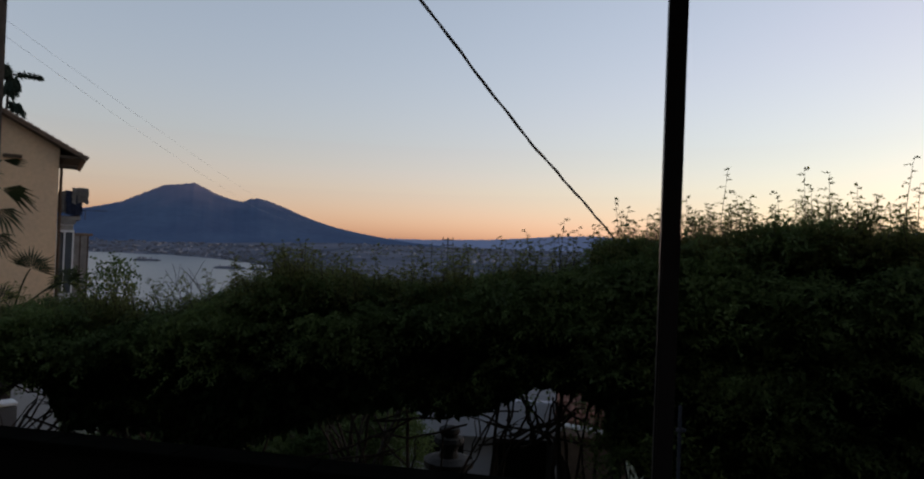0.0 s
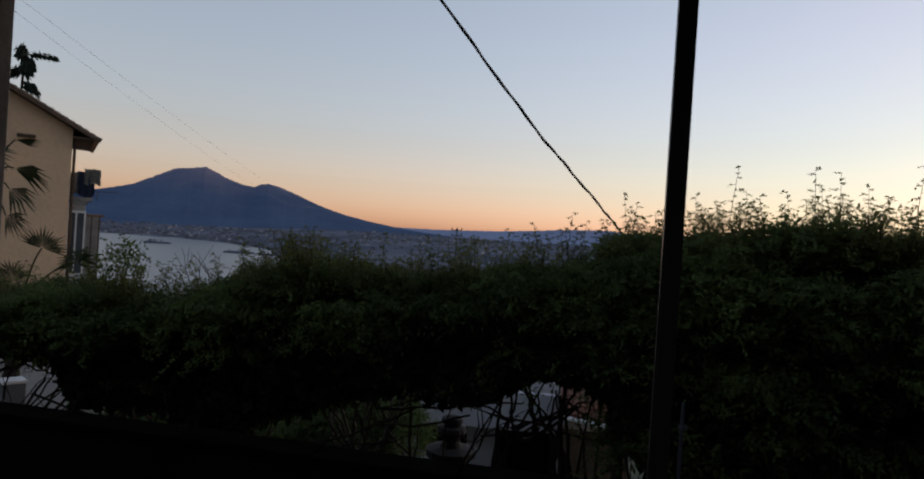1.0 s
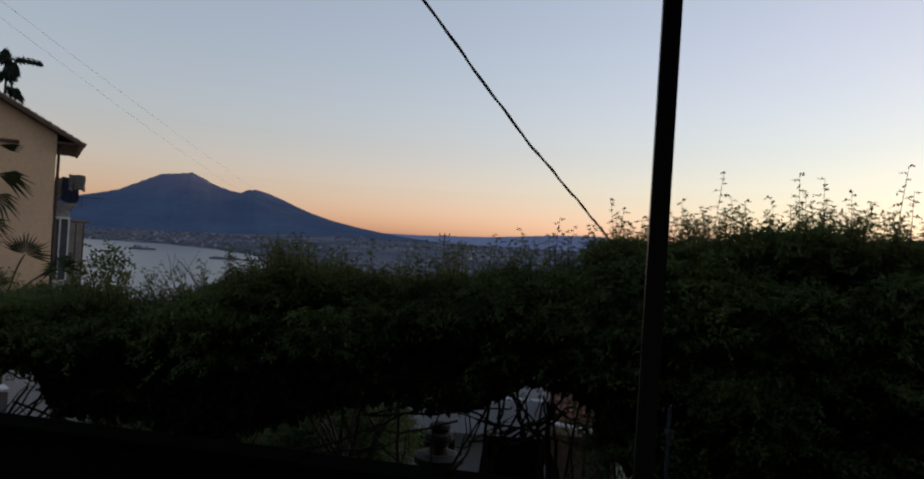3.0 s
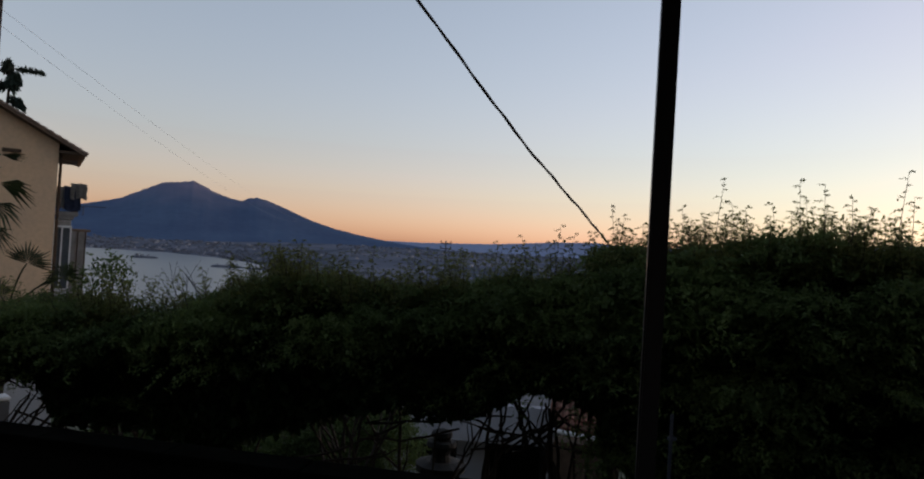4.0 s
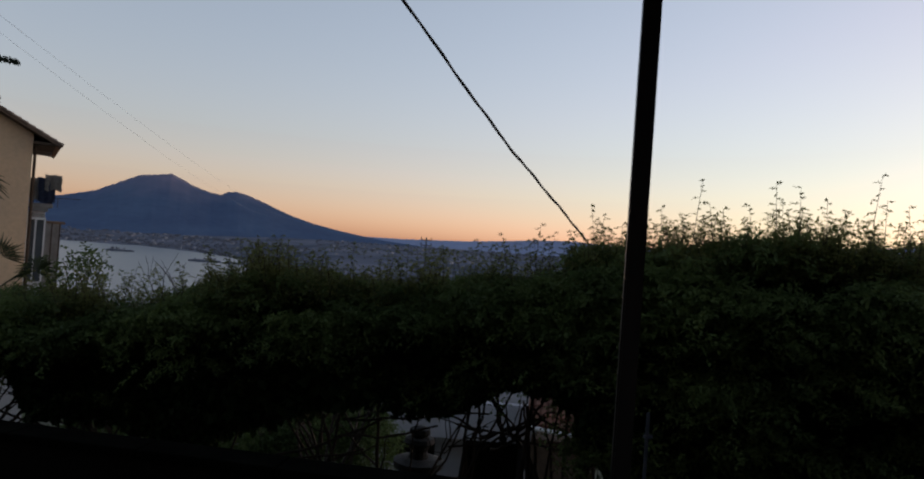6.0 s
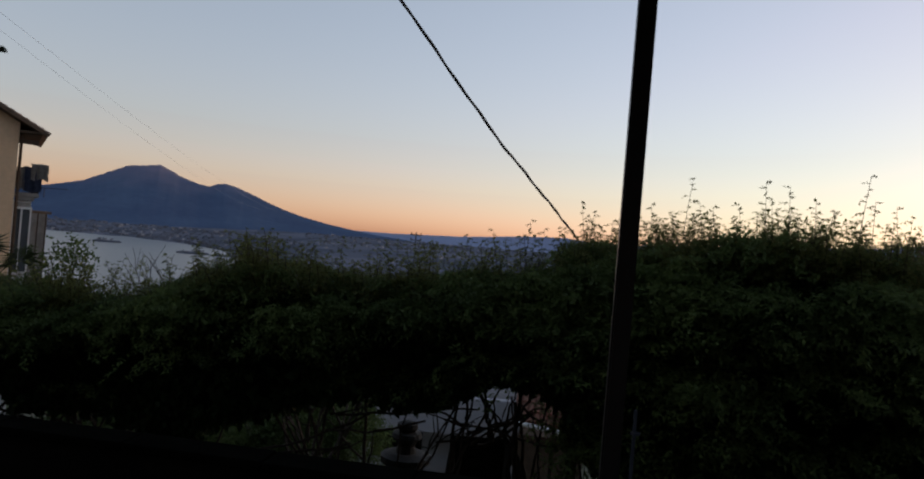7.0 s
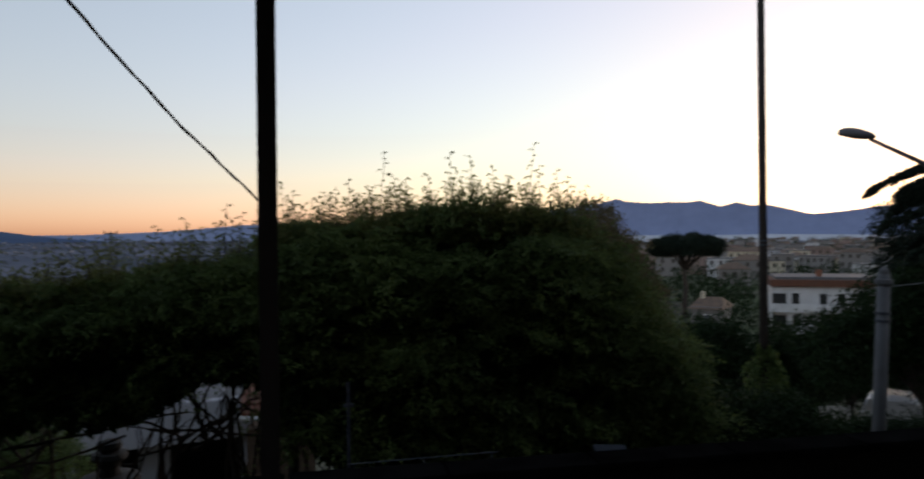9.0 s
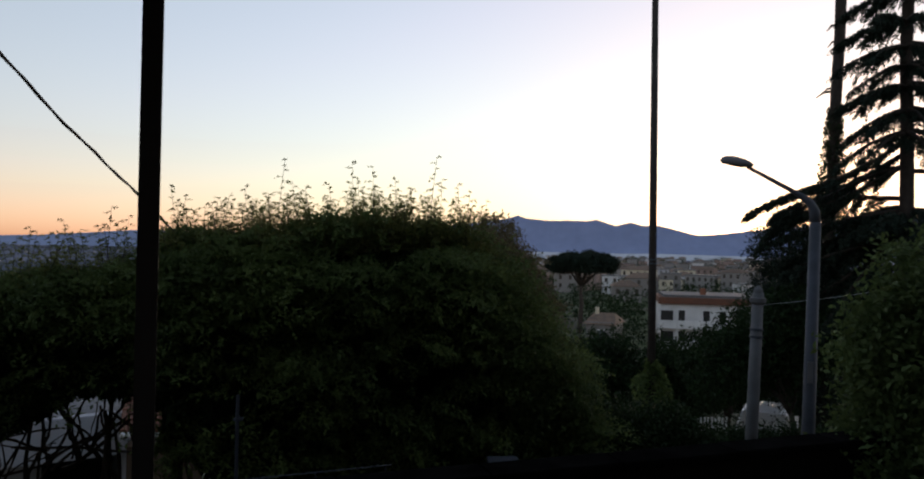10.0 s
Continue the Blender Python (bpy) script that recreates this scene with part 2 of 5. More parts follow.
def bent(a, b, sag=0.0, n=6, jitter=0.0):
    """Points from a to b with some sag and unevenness."""
    a, b = Vector(a), Vector(b)
    return [a.lerp(b, i / n) + Vector((random.uniform(-jitter, jitter), random.uniform(-jitter, jitter),
            random.uniform(-jitter, jitter) - sag * 4 * (i / n) * (1 - i / n))) * (1 if 0 < i < n else 0) for i in range(n + 1)]


RNG = np.random.default_rng(7)


def unit(v):
    return v / np.maximum(np.linalg.norm(v, axis=-1, keepdims=True), 1e-9)


def leaves(name, centres, ways, length, width, mat, parent=None, flat=0.5, label=""):
    """Many small pointed leaves: a folded lozenge at each centre, which points along its way. One mesh."""
    n = len(centres)
    ways = unit(ways)
    side = unit(np.cross(ways, unit(RNG.normal(size=(n, 3)) * (1 - flat) + np.array([0, 0, 1.0]) * flat)))
    up = np.cross(side, ways)
    size = RNG.uniform(0.65, 1.25, (n, 1))
    half_l, half_w = ways * (length / 2) * size, side * (width / 2) * size
    droop = up * width * 0.18 * size
    v = np.empty((n, 4, 3), np.float32)
    v[:, 0], v[:, 1], v[:, 2], v[:, 3] = centres - half_l, centres + half_w - half_l * 0.1 + droop, centres + half_l - droop, centres - half_w - half_l * 0.1 + droop
    me = bpy.data.meshes.new(name)
    me.vertices.add(4 * n)
    me.vertices.foreach_set("co", v.ravel())
    me.loops.add(4 * n)
    me.loops.foreach_set("vertex_index", np.arange(4 * n, dtype=np.int32))
    me.polygons.add(n)
    me.polygons.foreach_set("loop_start", np.arange(0, 4 * n, 4, dtype=np.int32))
    me.materials.append(mat)
    me.update(calc_edges=True)
    ob = new(name, me)
    ob.parent = parent
    if label:
        tagged(ob, label)
    return ob


def sprigs(roots, ways, length, count, leaf, droop=0.18, level=0.0):
    """Feathered sprigs: centres and ways of paired leaflets along each stem."""
    n = len(roots)
    ways = unit(ways)
    side = unit(np.cross(ways, RNG.normal(size=(n, 3)) * (1 - level) + np.array([0, 0, 1.0]) * level))
    centres, outs = [], []
    for k in range(count):
        s = (k + 0.6) / count
        sign = 1 if k % 2 else -1
        at = roots + ways * (length * s)[:, None] + RNG.normal(scale=leaf * 0.15, size=(n, 3))
        at[:, 2] -= length * droop * s * s
        out = side * sign * 0.85 + ways * 0.55 + RNG.normal(scale=0.25, size=(n, 3))
        centres.append(at + unit(out) * leaf * 0.5)
        outs.append(out)
    return np.concatenate(centres), np.concatenate(outs)


def sprays(places, out, per, rng):
    """Level drooping sprays: roots and ways of several sprigs that fan out from each place."""
    n = len(places)
    ahead = unit(out * np.array([1, 1, 0]) + rng.normal(scale=0.35, size=(n, 3)) * np.array([1, 1, 0]))
    side = np.stack([-ahead[:, 1], ahead[:, 0], 0 * ahead[:, 0]], -1)
    pitch = rng.normal(-0.1, 0.16, n)
    roots, ways = [], []
    for _ in range(per):
        f, l = rng.uniform(-0.2, 0.22, n), rng.normal(scale=0.2, size=n)
        at = places + ahead * f[:, None] + side * l[:, None]
        at[:, 2] += pitch * f - 0.6 * l * l + rng.normal(scale=0.018, size=n)
        way = ahead * 0.7 + side * (np.sign(l) * rng.uniform(0.2, 1.0, n))[:, None] + rng.normal(scale=0.18, size=(n, 3))
        way[:, 2] += pitch - 0.02
        roots.append(at)
        ways.append(way)
    return np.concatenate(roots), np.concatenate(ways)


def shoot_leaves(roots, sway, lens, nodes, leaf, rng):
    """Upright shoots with alternate feathered leaves that arch out and shrink to the tip."""
    n = len(roots)
    sway = unit(sway)
    at, way, size = [], [], []
    spin = rng.uniform(0, 6.28, n)
    for k in range(nodes):
        s = (k + 0.7) / nodes
        p = roots + sway * (lens * s)[:, None]
        p[:, 2] -= lens * 0.06 * s * s
        a = spin + k * 2.4 + rng.normal(scale=0.3, size=n)
        out = np.stack([np.cos(a), np.sin(a), rng.uniform(0.15, 0.75, n)], -1)
        at.append(p)
        way.append(out)
        size.append((0.165 - 0.115 * s) * rng.uniform(0.7, 1.25, n))
    return sprigs(np.concatenate(at), np.concatenate(way), np.concatenate(size), 8, leaf, droop=0.45, level=0.7)


def lumps(points, scale, seed=0.0):
    """Smooth noise at many points, from sines of several directions, about -1 to 1."""
    total = np.zeros(len(points))
    rng = np.random.default_rng(int(seed * 100) + 3)
    for k in range(6):
        d = unit(rng.normal(size=3))
        total += np.sin(points @ d * scale * rng.uniform(0.7, 1.9) * 2 * math.pi + rng.uniform(0, 6.28))
    return total / 3.0


# ---- the land: one sheet from the garden to the far shore ----
SEA = -54.0


def shore(az):
    """Distance of the far shore of the bay at a bearing; under 300 there is no water."""
    return float(np.interp(az, [-60, -33, -28, -23, -19, -17, -15, -13.5, -11, -9], [2200, 2350, 2370, 2290, 1960, 1720, 1480, 1300, 1000, 560]))


def land(az, r):
    left = float(np.interp(r, [0, 9, 11, 16, 30, 60, 150, 400, 560, 4900], [2.4, 2.4, 1.6, -1.6, -5, -11, -27, -52, -57, -57]))
    if az > -9 or r > 560:
        rise = max(0.0, r - shore(az)) if az < -9 else max(0.0, r - 400)
        dry = float(np.interp(rise, [0, 40, 650, 1300, 2200], [SEA - 3, SEA + 2.5, -26, -16, -2]))
        left = max(left, dry) if r > 300 else left
    right = float(np.interp(r, [0, 9, 17, 60, 110, 400, 900, 1600, 3000, 4900], [2.4, 2.4, 1.0, -4, -7, -11, -10, -9, -50, -56]))
    k = min(1.0, max(0.0, (az - 14) / 22))
    k = k * k * (3 - 2 * k)
    if az < -70:
        k = min(1.0, (-70 - az) / 30)
    if 48 < az < 66 and 16 < r < 40:  # the sunken street
        right -= 0.65 * math.sin((az - 48) / 18 * math.pi) ** 0.5 * math.sin((r - 16) / 24 * math.pi) ** 0.5
    return left * (1 - k) + right * k + 0.012 * r ** 0.75 * noise.noise((r * 0.02 * math.sin(radians(az)), r * 0.02 * math.cos(radians(az)), 3.0))


def ground_mesh():
    azs = [-180 + 3 * i for i in range(42)] + [-54 + 0.75 * i for i in range(176)] + [78 + 3 * i for i in range(34)]
    radii = [0.0, 2.0, 4.0, 6.0, 8.0] + [9.0 * (4950 / 9.0) ** (i / 110) for i in range(111)]
    verts = [polar(a, r, land(a, r)) for r in radii for a in azs]
    n = len(azs)
    faces = [(i * n + k, (i + 1) * n + k, (i + 1) * n + (k + 1) % n, i * n + (k + 1) % n)[::-1] for i in range(len(radii) - 1) for k in range(n)]
    return mesh_from("ground", verts, faces, M["land"], True)


M["land"] = material("dusk_land", (0.10, 0.12, 0.07), rough=1, grain=0.05, fine=1.5, vary=0.4, bump=0.2, spec=0.0, second=(0.10, 0.09, 0.08))


def hazy_built_up(m):
    """Far from the garden the earth blends to built-up land in fine patches, blue-grey with painted haze."""
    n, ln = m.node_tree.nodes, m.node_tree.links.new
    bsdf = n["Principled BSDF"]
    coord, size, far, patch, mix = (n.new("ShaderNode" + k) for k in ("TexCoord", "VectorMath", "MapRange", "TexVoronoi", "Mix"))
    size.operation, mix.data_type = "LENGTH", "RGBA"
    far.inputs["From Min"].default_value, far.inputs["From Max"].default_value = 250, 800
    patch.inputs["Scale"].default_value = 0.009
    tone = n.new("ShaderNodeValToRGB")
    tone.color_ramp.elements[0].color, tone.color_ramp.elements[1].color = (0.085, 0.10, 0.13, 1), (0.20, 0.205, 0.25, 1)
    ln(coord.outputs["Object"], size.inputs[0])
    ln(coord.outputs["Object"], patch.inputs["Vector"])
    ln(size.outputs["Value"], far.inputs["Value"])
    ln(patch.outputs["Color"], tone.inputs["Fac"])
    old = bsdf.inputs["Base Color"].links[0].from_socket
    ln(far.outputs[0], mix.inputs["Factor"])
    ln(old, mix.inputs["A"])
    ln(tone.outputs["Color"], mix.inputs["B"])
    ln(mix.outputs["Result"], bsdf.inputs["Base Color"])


# haze is painted into the land's colour by distance
hazy_built_up(M["land"])
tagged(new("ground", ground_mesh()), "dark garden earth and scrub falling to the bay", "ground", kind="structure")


def sea_mesh():
    bm = bmesh.new()
    bmesh.ops.create_grid(bm, x_segments=8, y_segments=8, size=4800)
    for v in bm.verts:
        v.co.z = SEA
        v.co = Vector(v.co)
    return bm


def water_material():
    m = bpy.data.materials.new("bay_water")
    m.use_nodes = True
    n, ln = m.node_tree.nodes, m.node_tree.links.new
    b = n["Principled BSDF"]
    b.inputs["Base Color"].default_value = (0.05, 0.07, 0.10, 1)
    b.inputs["Roughness"].default_value = 0.28
    coord, stretch, tex, relief = n.new("ShaderNodeTexCoord"), n.new("ShaderNodeMapping"), n.new("ShaderNodeTexNoise"), n.new("ShaderNodeBump")
    stretch.inputs["Scale"].default_value = (1, 0.4, 1)
    tex.inputs["Scale"].default_value, tex.inputs["Detail"].default_value = 0.08, 8
    relief.inputs["Strength"].default_value, relief.inputs["Distance"].default_value = 0.4, 2.0
    ln(coord.outputs["Object"], stretch.inputs["Vector"])
    ln(stretch.outputs[0], tex.inputs["Vector"])
    ln(tex.outputs["Fac"], relief.inputs["Height"])
    ln(relief.outputs["Normal"], b.inputs["Normal"])
    return m


M["water"] = water_material()
tagged(part("water", sea_mesh(), M["water"]), "calm grey-blue water of the bay", "sea", kind="structure")


def mountain(name, profile, near, far, mat, label, foot, step=0.12, rough=1.0, seed=0.0):
    """A far mountain: a crest of given elevations over bearings, with folded slopes down to its foot."""
    azs = np.arange(profile[0][0], profile[-1][0] + 0.01, step)
    els = np.interp(azs, [p[0] for p in profile], [p[1] for p in profile])
    wide = np.convolve(np.pad(els, 12, mode="edge"), np.ones(25) / 25, "valid")
    rows = 22
    verts, faces = [], []
    for j in range(rows + 3):
        s = min(1.0, j / rows)
        for a, e in zip(azs, wide + (els - wide) * s ** 3):
            r = near + (far - near) * s
            top = EYE + far * math.tan(radians(e))
            p = polar(a, r)
            fold = noise.fractal((a * 0.9, s * 1.5, seed), 1.0, 2.0, 4) * 0.03 * s * (1 - s) * 2
            crest = noise.fractal((a * 3.5, seed, 1.0), 0.9, 2.0, 4) * 0.012 * rough
            z = foot + (top - foot) * (s ** 1.5 * (1 + crest) + fold)
            if j > rows:
                r, z = far + (j - rows) * 60, top - (top - foot) * 0.5 * (j - rows)
                p = polar(a, r)
            verts.append((p.x, p.y, z))
    n = len(azs)
    for j in range(rows + 2):
        for k in range(n - 1):
            faces.append((j * n + k, j * n + k + 1, (j + 1) * n + k + 1, (j + 1) * n + k))
    ob = new(name, mesh_from(name, verts, faces, mat, True))
    return tagged(ob, label, "mountain", kind="structure")


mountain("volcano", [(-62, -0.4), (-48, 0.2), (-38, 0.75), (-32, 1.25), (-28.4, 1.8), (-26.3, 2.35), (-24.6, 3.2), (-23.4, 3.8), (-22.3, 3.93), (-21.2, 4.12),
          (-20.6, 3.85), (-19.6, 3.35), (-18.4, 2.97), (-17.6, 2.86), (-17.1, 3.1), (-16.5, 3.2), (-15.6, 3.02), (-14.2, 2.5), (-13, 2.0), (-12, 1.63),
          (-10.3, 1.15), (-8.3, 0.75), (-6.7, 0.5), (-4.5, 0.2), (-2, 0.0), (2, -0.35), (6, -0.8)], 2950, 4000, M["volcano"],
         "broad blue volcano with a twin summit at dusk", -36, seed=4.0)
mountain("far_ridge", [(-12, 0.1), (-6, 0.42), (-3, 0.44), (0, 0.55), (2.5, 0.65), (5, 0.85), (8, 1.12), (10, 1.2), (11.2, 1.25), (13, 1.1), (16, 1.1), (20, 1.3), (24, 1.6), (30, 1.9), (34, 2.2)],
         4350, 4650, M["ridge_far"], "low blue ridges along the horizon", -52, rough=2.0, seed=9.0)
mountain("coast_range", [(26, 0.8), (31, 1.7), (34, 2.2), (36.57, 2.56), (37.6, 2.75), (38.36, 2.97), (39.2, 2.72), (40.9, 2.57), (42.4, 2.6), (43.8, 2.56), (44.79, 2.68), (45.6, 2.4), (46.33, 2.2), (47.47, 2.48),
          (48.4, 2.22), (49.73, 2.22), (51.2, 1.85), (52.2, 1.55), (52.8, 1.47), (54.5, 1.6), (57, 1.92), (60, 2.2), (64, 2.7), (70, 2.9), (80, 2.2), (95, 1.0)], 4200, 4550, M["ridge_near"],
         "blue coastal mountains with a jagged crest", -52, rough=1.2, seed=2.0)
# a low pale mesh stands for the haze at the mountains' foot
mountain("coastal_plain", [(30, -0.2), (36, -0.05), (40, 0.0), (45, -0.06), (50, -0.02), (55, -0.1), (60, -0.2), (66, -0.3)], 4050, 4150, M["pale_haze"],
         "pale strip of haze under the coast range", -52, rough=0.5, seed=6.0)


# ---- the terrace and what stands close to it ----
TURN = -12.5  # the terrace and the garden wall face this bearing to the right
def facing(along, out, z=0.0):
    """A place by metres along the wall to the right, metres out from the viewpoint, and height."""
    a = radians(12.5)
    return Vector((along * math.cos(a) + out * math.sin(a), -along * math.sin(a) + out * math.cos(a), z))


def garden_wall(face, x0, x1, coping, label):
    """One straight run of the wall, which faces the given bearing."""
    out, top = 4.32, 6 - 0.332 * 4.6
    wall = thing("garden_wall", polar(face, out, 2.3), label, "garden wall", -face, kind="structure")
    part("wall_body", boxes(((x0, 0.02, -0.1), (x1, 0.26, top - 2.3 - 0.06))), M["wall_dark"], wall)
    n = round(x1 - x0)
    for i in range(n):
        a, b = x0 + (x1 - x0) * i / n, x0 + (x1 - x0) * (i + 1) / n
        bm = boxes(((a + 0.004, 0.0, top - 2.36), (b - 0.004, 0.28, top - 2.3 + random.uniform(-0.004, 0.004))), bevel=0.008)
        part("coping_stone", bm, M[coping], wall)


garden_wall(11.0, -22, 0.15, "coping_dark", "garden wall and coping, nearly black with painted shade")
garden_wall(15.0, -0.15, 26, "coping_shaded", "garden wall with a concrete coping, nearly black with painted shade")


def terrace():
    """Slab, with an unseen house wall and roof slab added to close the place behind the viewpoint and block skylight.
    """
    slab = thing("terrace_slab", facing(0, 0, 4.2), "concrete terrace slab of the house", "terrace", TURN, kind="structure")
    part("slab", boxes(((-3.0, -1.6, 0), (6, 1.75, 0.2)), bevel=0.01), M["concrete"], slab)
    part("support_wall", boxes(((-3.0, -1.6, -2.2), (6, -1.4, 0))), M["plaster_grey"], slab)
    # out of view: wall and roof slab keep skylight off hedge and garden wall
    back = thing("unseen_house_wall", facing(0, -1.6, 2.0), "unseen house wall added behind the terrace to block light", "wall", TURN, kind="structure")
    part("wall_body", boxes(((-20, -0.3, 0), (16, 0, 13.0))), M["plaster_grey"], back)
    roof = thing("unseen_terrace_roof", facing(0, -1.6, 7.3), "unseen roof slab added above the terrace to block light", "roof", TURN, kind="structure")
    part("slab", boxes(((-3.0, 0.0, 0), (6, 3.0, 0.18)), bevel=0.01), M["plaster_grey"], roof)


terrace()


def black_post():
    p = Vector((0.411, 1.527, 4.4))
    post = thing("steel_post", p, "slim black steel post on the terrace edge", "post", -11)
    bm = boxes(((-0.0205, -0.0205, 0), (0.0205, 0.0205, 2.9)), bevel=0.004)
    part("tube", bm, M["black_metal"], post)
    part("base_plate", boxes(((-0.06, -0.06, 0), (0.06, 0.06, 0.008)), bevel=0.002), M["black_metal"], post)


black_post()


def window_jamb():
    """The open window's jamb beside the viewpoint."""
    jamb = thing("window_jamb", (-0.657, 0.918, 4.4), "grey-brown window jamb with a dark seal", "window frame", 34.0)
    part("face", boxes(((-0.016, 0.0, 0), (0.0, 0.05, 2.9)), bevel=0.002), M["plaster_grey"], jamb)
    part("seal", boxes(((-0.032, 0.006, 0), (-0.016, 0.045, 2.9))), M["rubber"], jamb, "black rubber seal")
    part("outer_frame", boxes(((-0.11, -0.002, 0), (-0.032, 0.05, 2.9)), bevel=0.003), M["plaster_grey"], jamb)


window_jamb()


def overhead_cable():
    """Twisted service line from the house front to a post in the hedge."""
    keys = [(-4.2, 0.55, 11.2), (-2.45, 2.3, 9.72), (-0.385, 4.39, 7.58), (0.41, 5.18, 6.835), (1.11, 6.3, 6.39), (1.57, 6.95, 6.06)]
    pts = []
    for i in range(len(keys) - 1):
        a, b = Vector(keys[i]), Vector(keys[i + 1])
        pts += [a.lerp(b, k / 14) for k in range(14)]
    pts.append(Vector(keys[-1]))
    for _ in range(6):
        pts = [pts[0]] + [(p + q + r) / 3 for p, q, r in zip(pts, pts[1:], pts[2:])] + [pts[-1]]
    line = thing("service_cable", keys[0], "black twisted overhead service cable", "cable")
    inv = line.matrix_world.inverted()
    for strand in range(2):
        bm = bmesh.new()
        path = []
        for i in range(len(pts) - 1):
            for k in range(5):
                p = pts[i].lerp(pts[i + 1], k / 5)
                a = (i * 5 + k) * 0.16 + strand * math.pi
                path.append(inv @ (p + Vector((math.cos(a) * 0.7, -math.cos(a) * 0.3, math.sin(a))) * 0.0032 + Vector((0, 0, 0.0045 * math.sin((i + k / 5) * 0.83) + 0.002 * math.sin((i + k / 5) * 2.1 + 1)))))
        tube(bm, path, 0.0085, 6)
        part("strand", bm, M["cable"], line, smooth=True)
    post = thing("hedge_post", (1.6, 6.97, 2.4), "old wooden post grown over by the hedge", "post")
    bm = bmesh.new()
    tube(bm, [(0, 0, 0), (0, 0, 1.8), (0.01, 0, 3.7)], [0.06, 0.055, 0.05], 10)
    part("shaft", bm, M["wood_pole"], post)


overhead_cable()


# ---- hedge ----
def hedge(name, label, spans, count, seed, stems, leaf=0.054, shoots=60, shoot_len=0.35, category="hedge", runners=0, lump=0.2, spikes=(), bare=0.3, boughs=()):
    """An overgrown hedge. spans: rows of (bearing, elevation of the top, elevation of the underside, level distance, depth)."""
    rng = np.random.default_rng(seed)
    col = lambda at, k: np.interp(at, [s[0] for s in spans], [s[k] for s in spans])
    high = lambda at, k: EYE + col(at, 3) * np.tan(np.radians(col(at, k)))

    azimuth = lambda q: np.degrees(np.arctan2(q[:, 0], q[:, 1]))

    def skin(n, inside):
        """Places in the hedge's uneven rounded section, and the way out of it."""
        az = rng.uniform(spans[0][0], spans[-1][0], n)
        top, low, deep = high(az, 1), high(az, 2), col(az, 4)
        ang = rng.uniform(0, 2 * np.pi, n)
        fill = rng.uniform(inside, 1, n) ** 0.35
        cy, cz = np.sign(np.cos(ang)) * np.abs(np.cos(ang)) ** 0.6, np.sign(np.sin(ang)) * np.abs(np.sin(ang)) ** 0.6
        r, a = col(az, 3) + deep / 2 * (1 + cy * fill), np.radians(az)
        p = np.stack([r * np.sin(a), r * np.cos(a), (top + low) / 2 + (top - low) / 2 * cz * fill], -1)
        out = np.stack([np.sin(a) * cy, np.cos(a) * cy, cz * 0.9], -1)
        swell = lumps(p, 0.42, seed) * lump + 0.45 * lump * lumps(p, 1.25, seed + 2)
        swell = np.where(swell > 0, swell * 0.7, swell * 1.3)
        return p + out * swell[:, None], out

    ob = thing(name, polar((spans[0][0] + spans[-1][0]) / 2, spans[len(spans) // 2][3] + 0.4, 2.4), label, category)
    inv = np.array(ob.matrix_world.inverted().translation)
    # sprays of paired leaflets that reach out and hang a little
    p, out = skin(count // 18, 0.45)
    keep = lumps(p, 1.25, seed + 2) + 0.45 * rng.uniform(-1, 1, len(p)) > -0.16
    rise = (p[:, 2] - high(azimuth(p), 2)) / (high(azimuth(p), 1) - high(azimuth(p), 2))
    keep &= rise + 0.2 * lumps(p, 0.8, seed + 5) + 0.26 * rng.uniform(-1, 1, len(p)) > bare  # sprays only above; below, the dark inner leaves stand for shade
    p, out = p[keep], out[keep]
    roots, ways = sprays(p, out, 24, rng)
    c, w = sprigs(roots, ways, rng.uniform(0.14, 0.28, len(roots)), 9, leaf, droop=0.14, level=0.55)
    tagged(leaves("foliage", c + inv, w, leaf, leaf * 0.46, M["leaf_hedge"], ob, flat=0.8), kind="stuff")
    # inner leaves in a much darker green, the hedge's own shade as colour
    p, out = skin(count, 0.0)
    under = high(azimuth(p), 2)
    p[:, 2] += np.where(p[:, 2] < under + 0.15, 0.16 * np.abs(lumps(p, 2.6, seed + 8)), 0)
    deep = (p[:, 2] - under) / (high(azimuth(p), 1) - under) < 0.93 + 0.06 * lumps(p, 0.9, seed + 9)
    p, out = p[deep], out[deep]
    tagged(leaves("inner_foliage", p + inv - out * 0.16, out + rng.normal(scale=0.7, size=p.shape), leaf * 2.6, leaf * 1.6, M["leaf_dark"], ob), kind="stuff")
    # long young shoots over the top, in tufts
    tufts = rng.uniform(spans[0][0], spans[-1][0], max(3, shoots // 9))
    sa = (rng.choice(tufts, shoots) + rng.normal(scale=0.8, size=shoots)).clip(spans[0][0], spans[-1][0])
    sd = col(sa, 3) + rng.uniform(0.1, 0.9, shoots) * col(sa, 4)
    roots = np.stack([sd * np.sin(np.radians(sa)), sd * np.cos(np.radians(sa)), high(sa, 1) - 0.28], -1)
    sway = np.array([0, 0, 1.0]) + rng.normal(scale=0.2, size=(shoots, 3))
    lens = shoot_len * (0.6 + rng.exponential(0.35, shoots)).clip(0.5, 1.6)
    for az, el in spikes:
        d = float(col(az, 3)) + 0.5
        tip, root = np.array(seen(az, el, d)), np.array(polar(az + random.uniform(-1, 1), d, float(high(az, 1)) - 0.25))
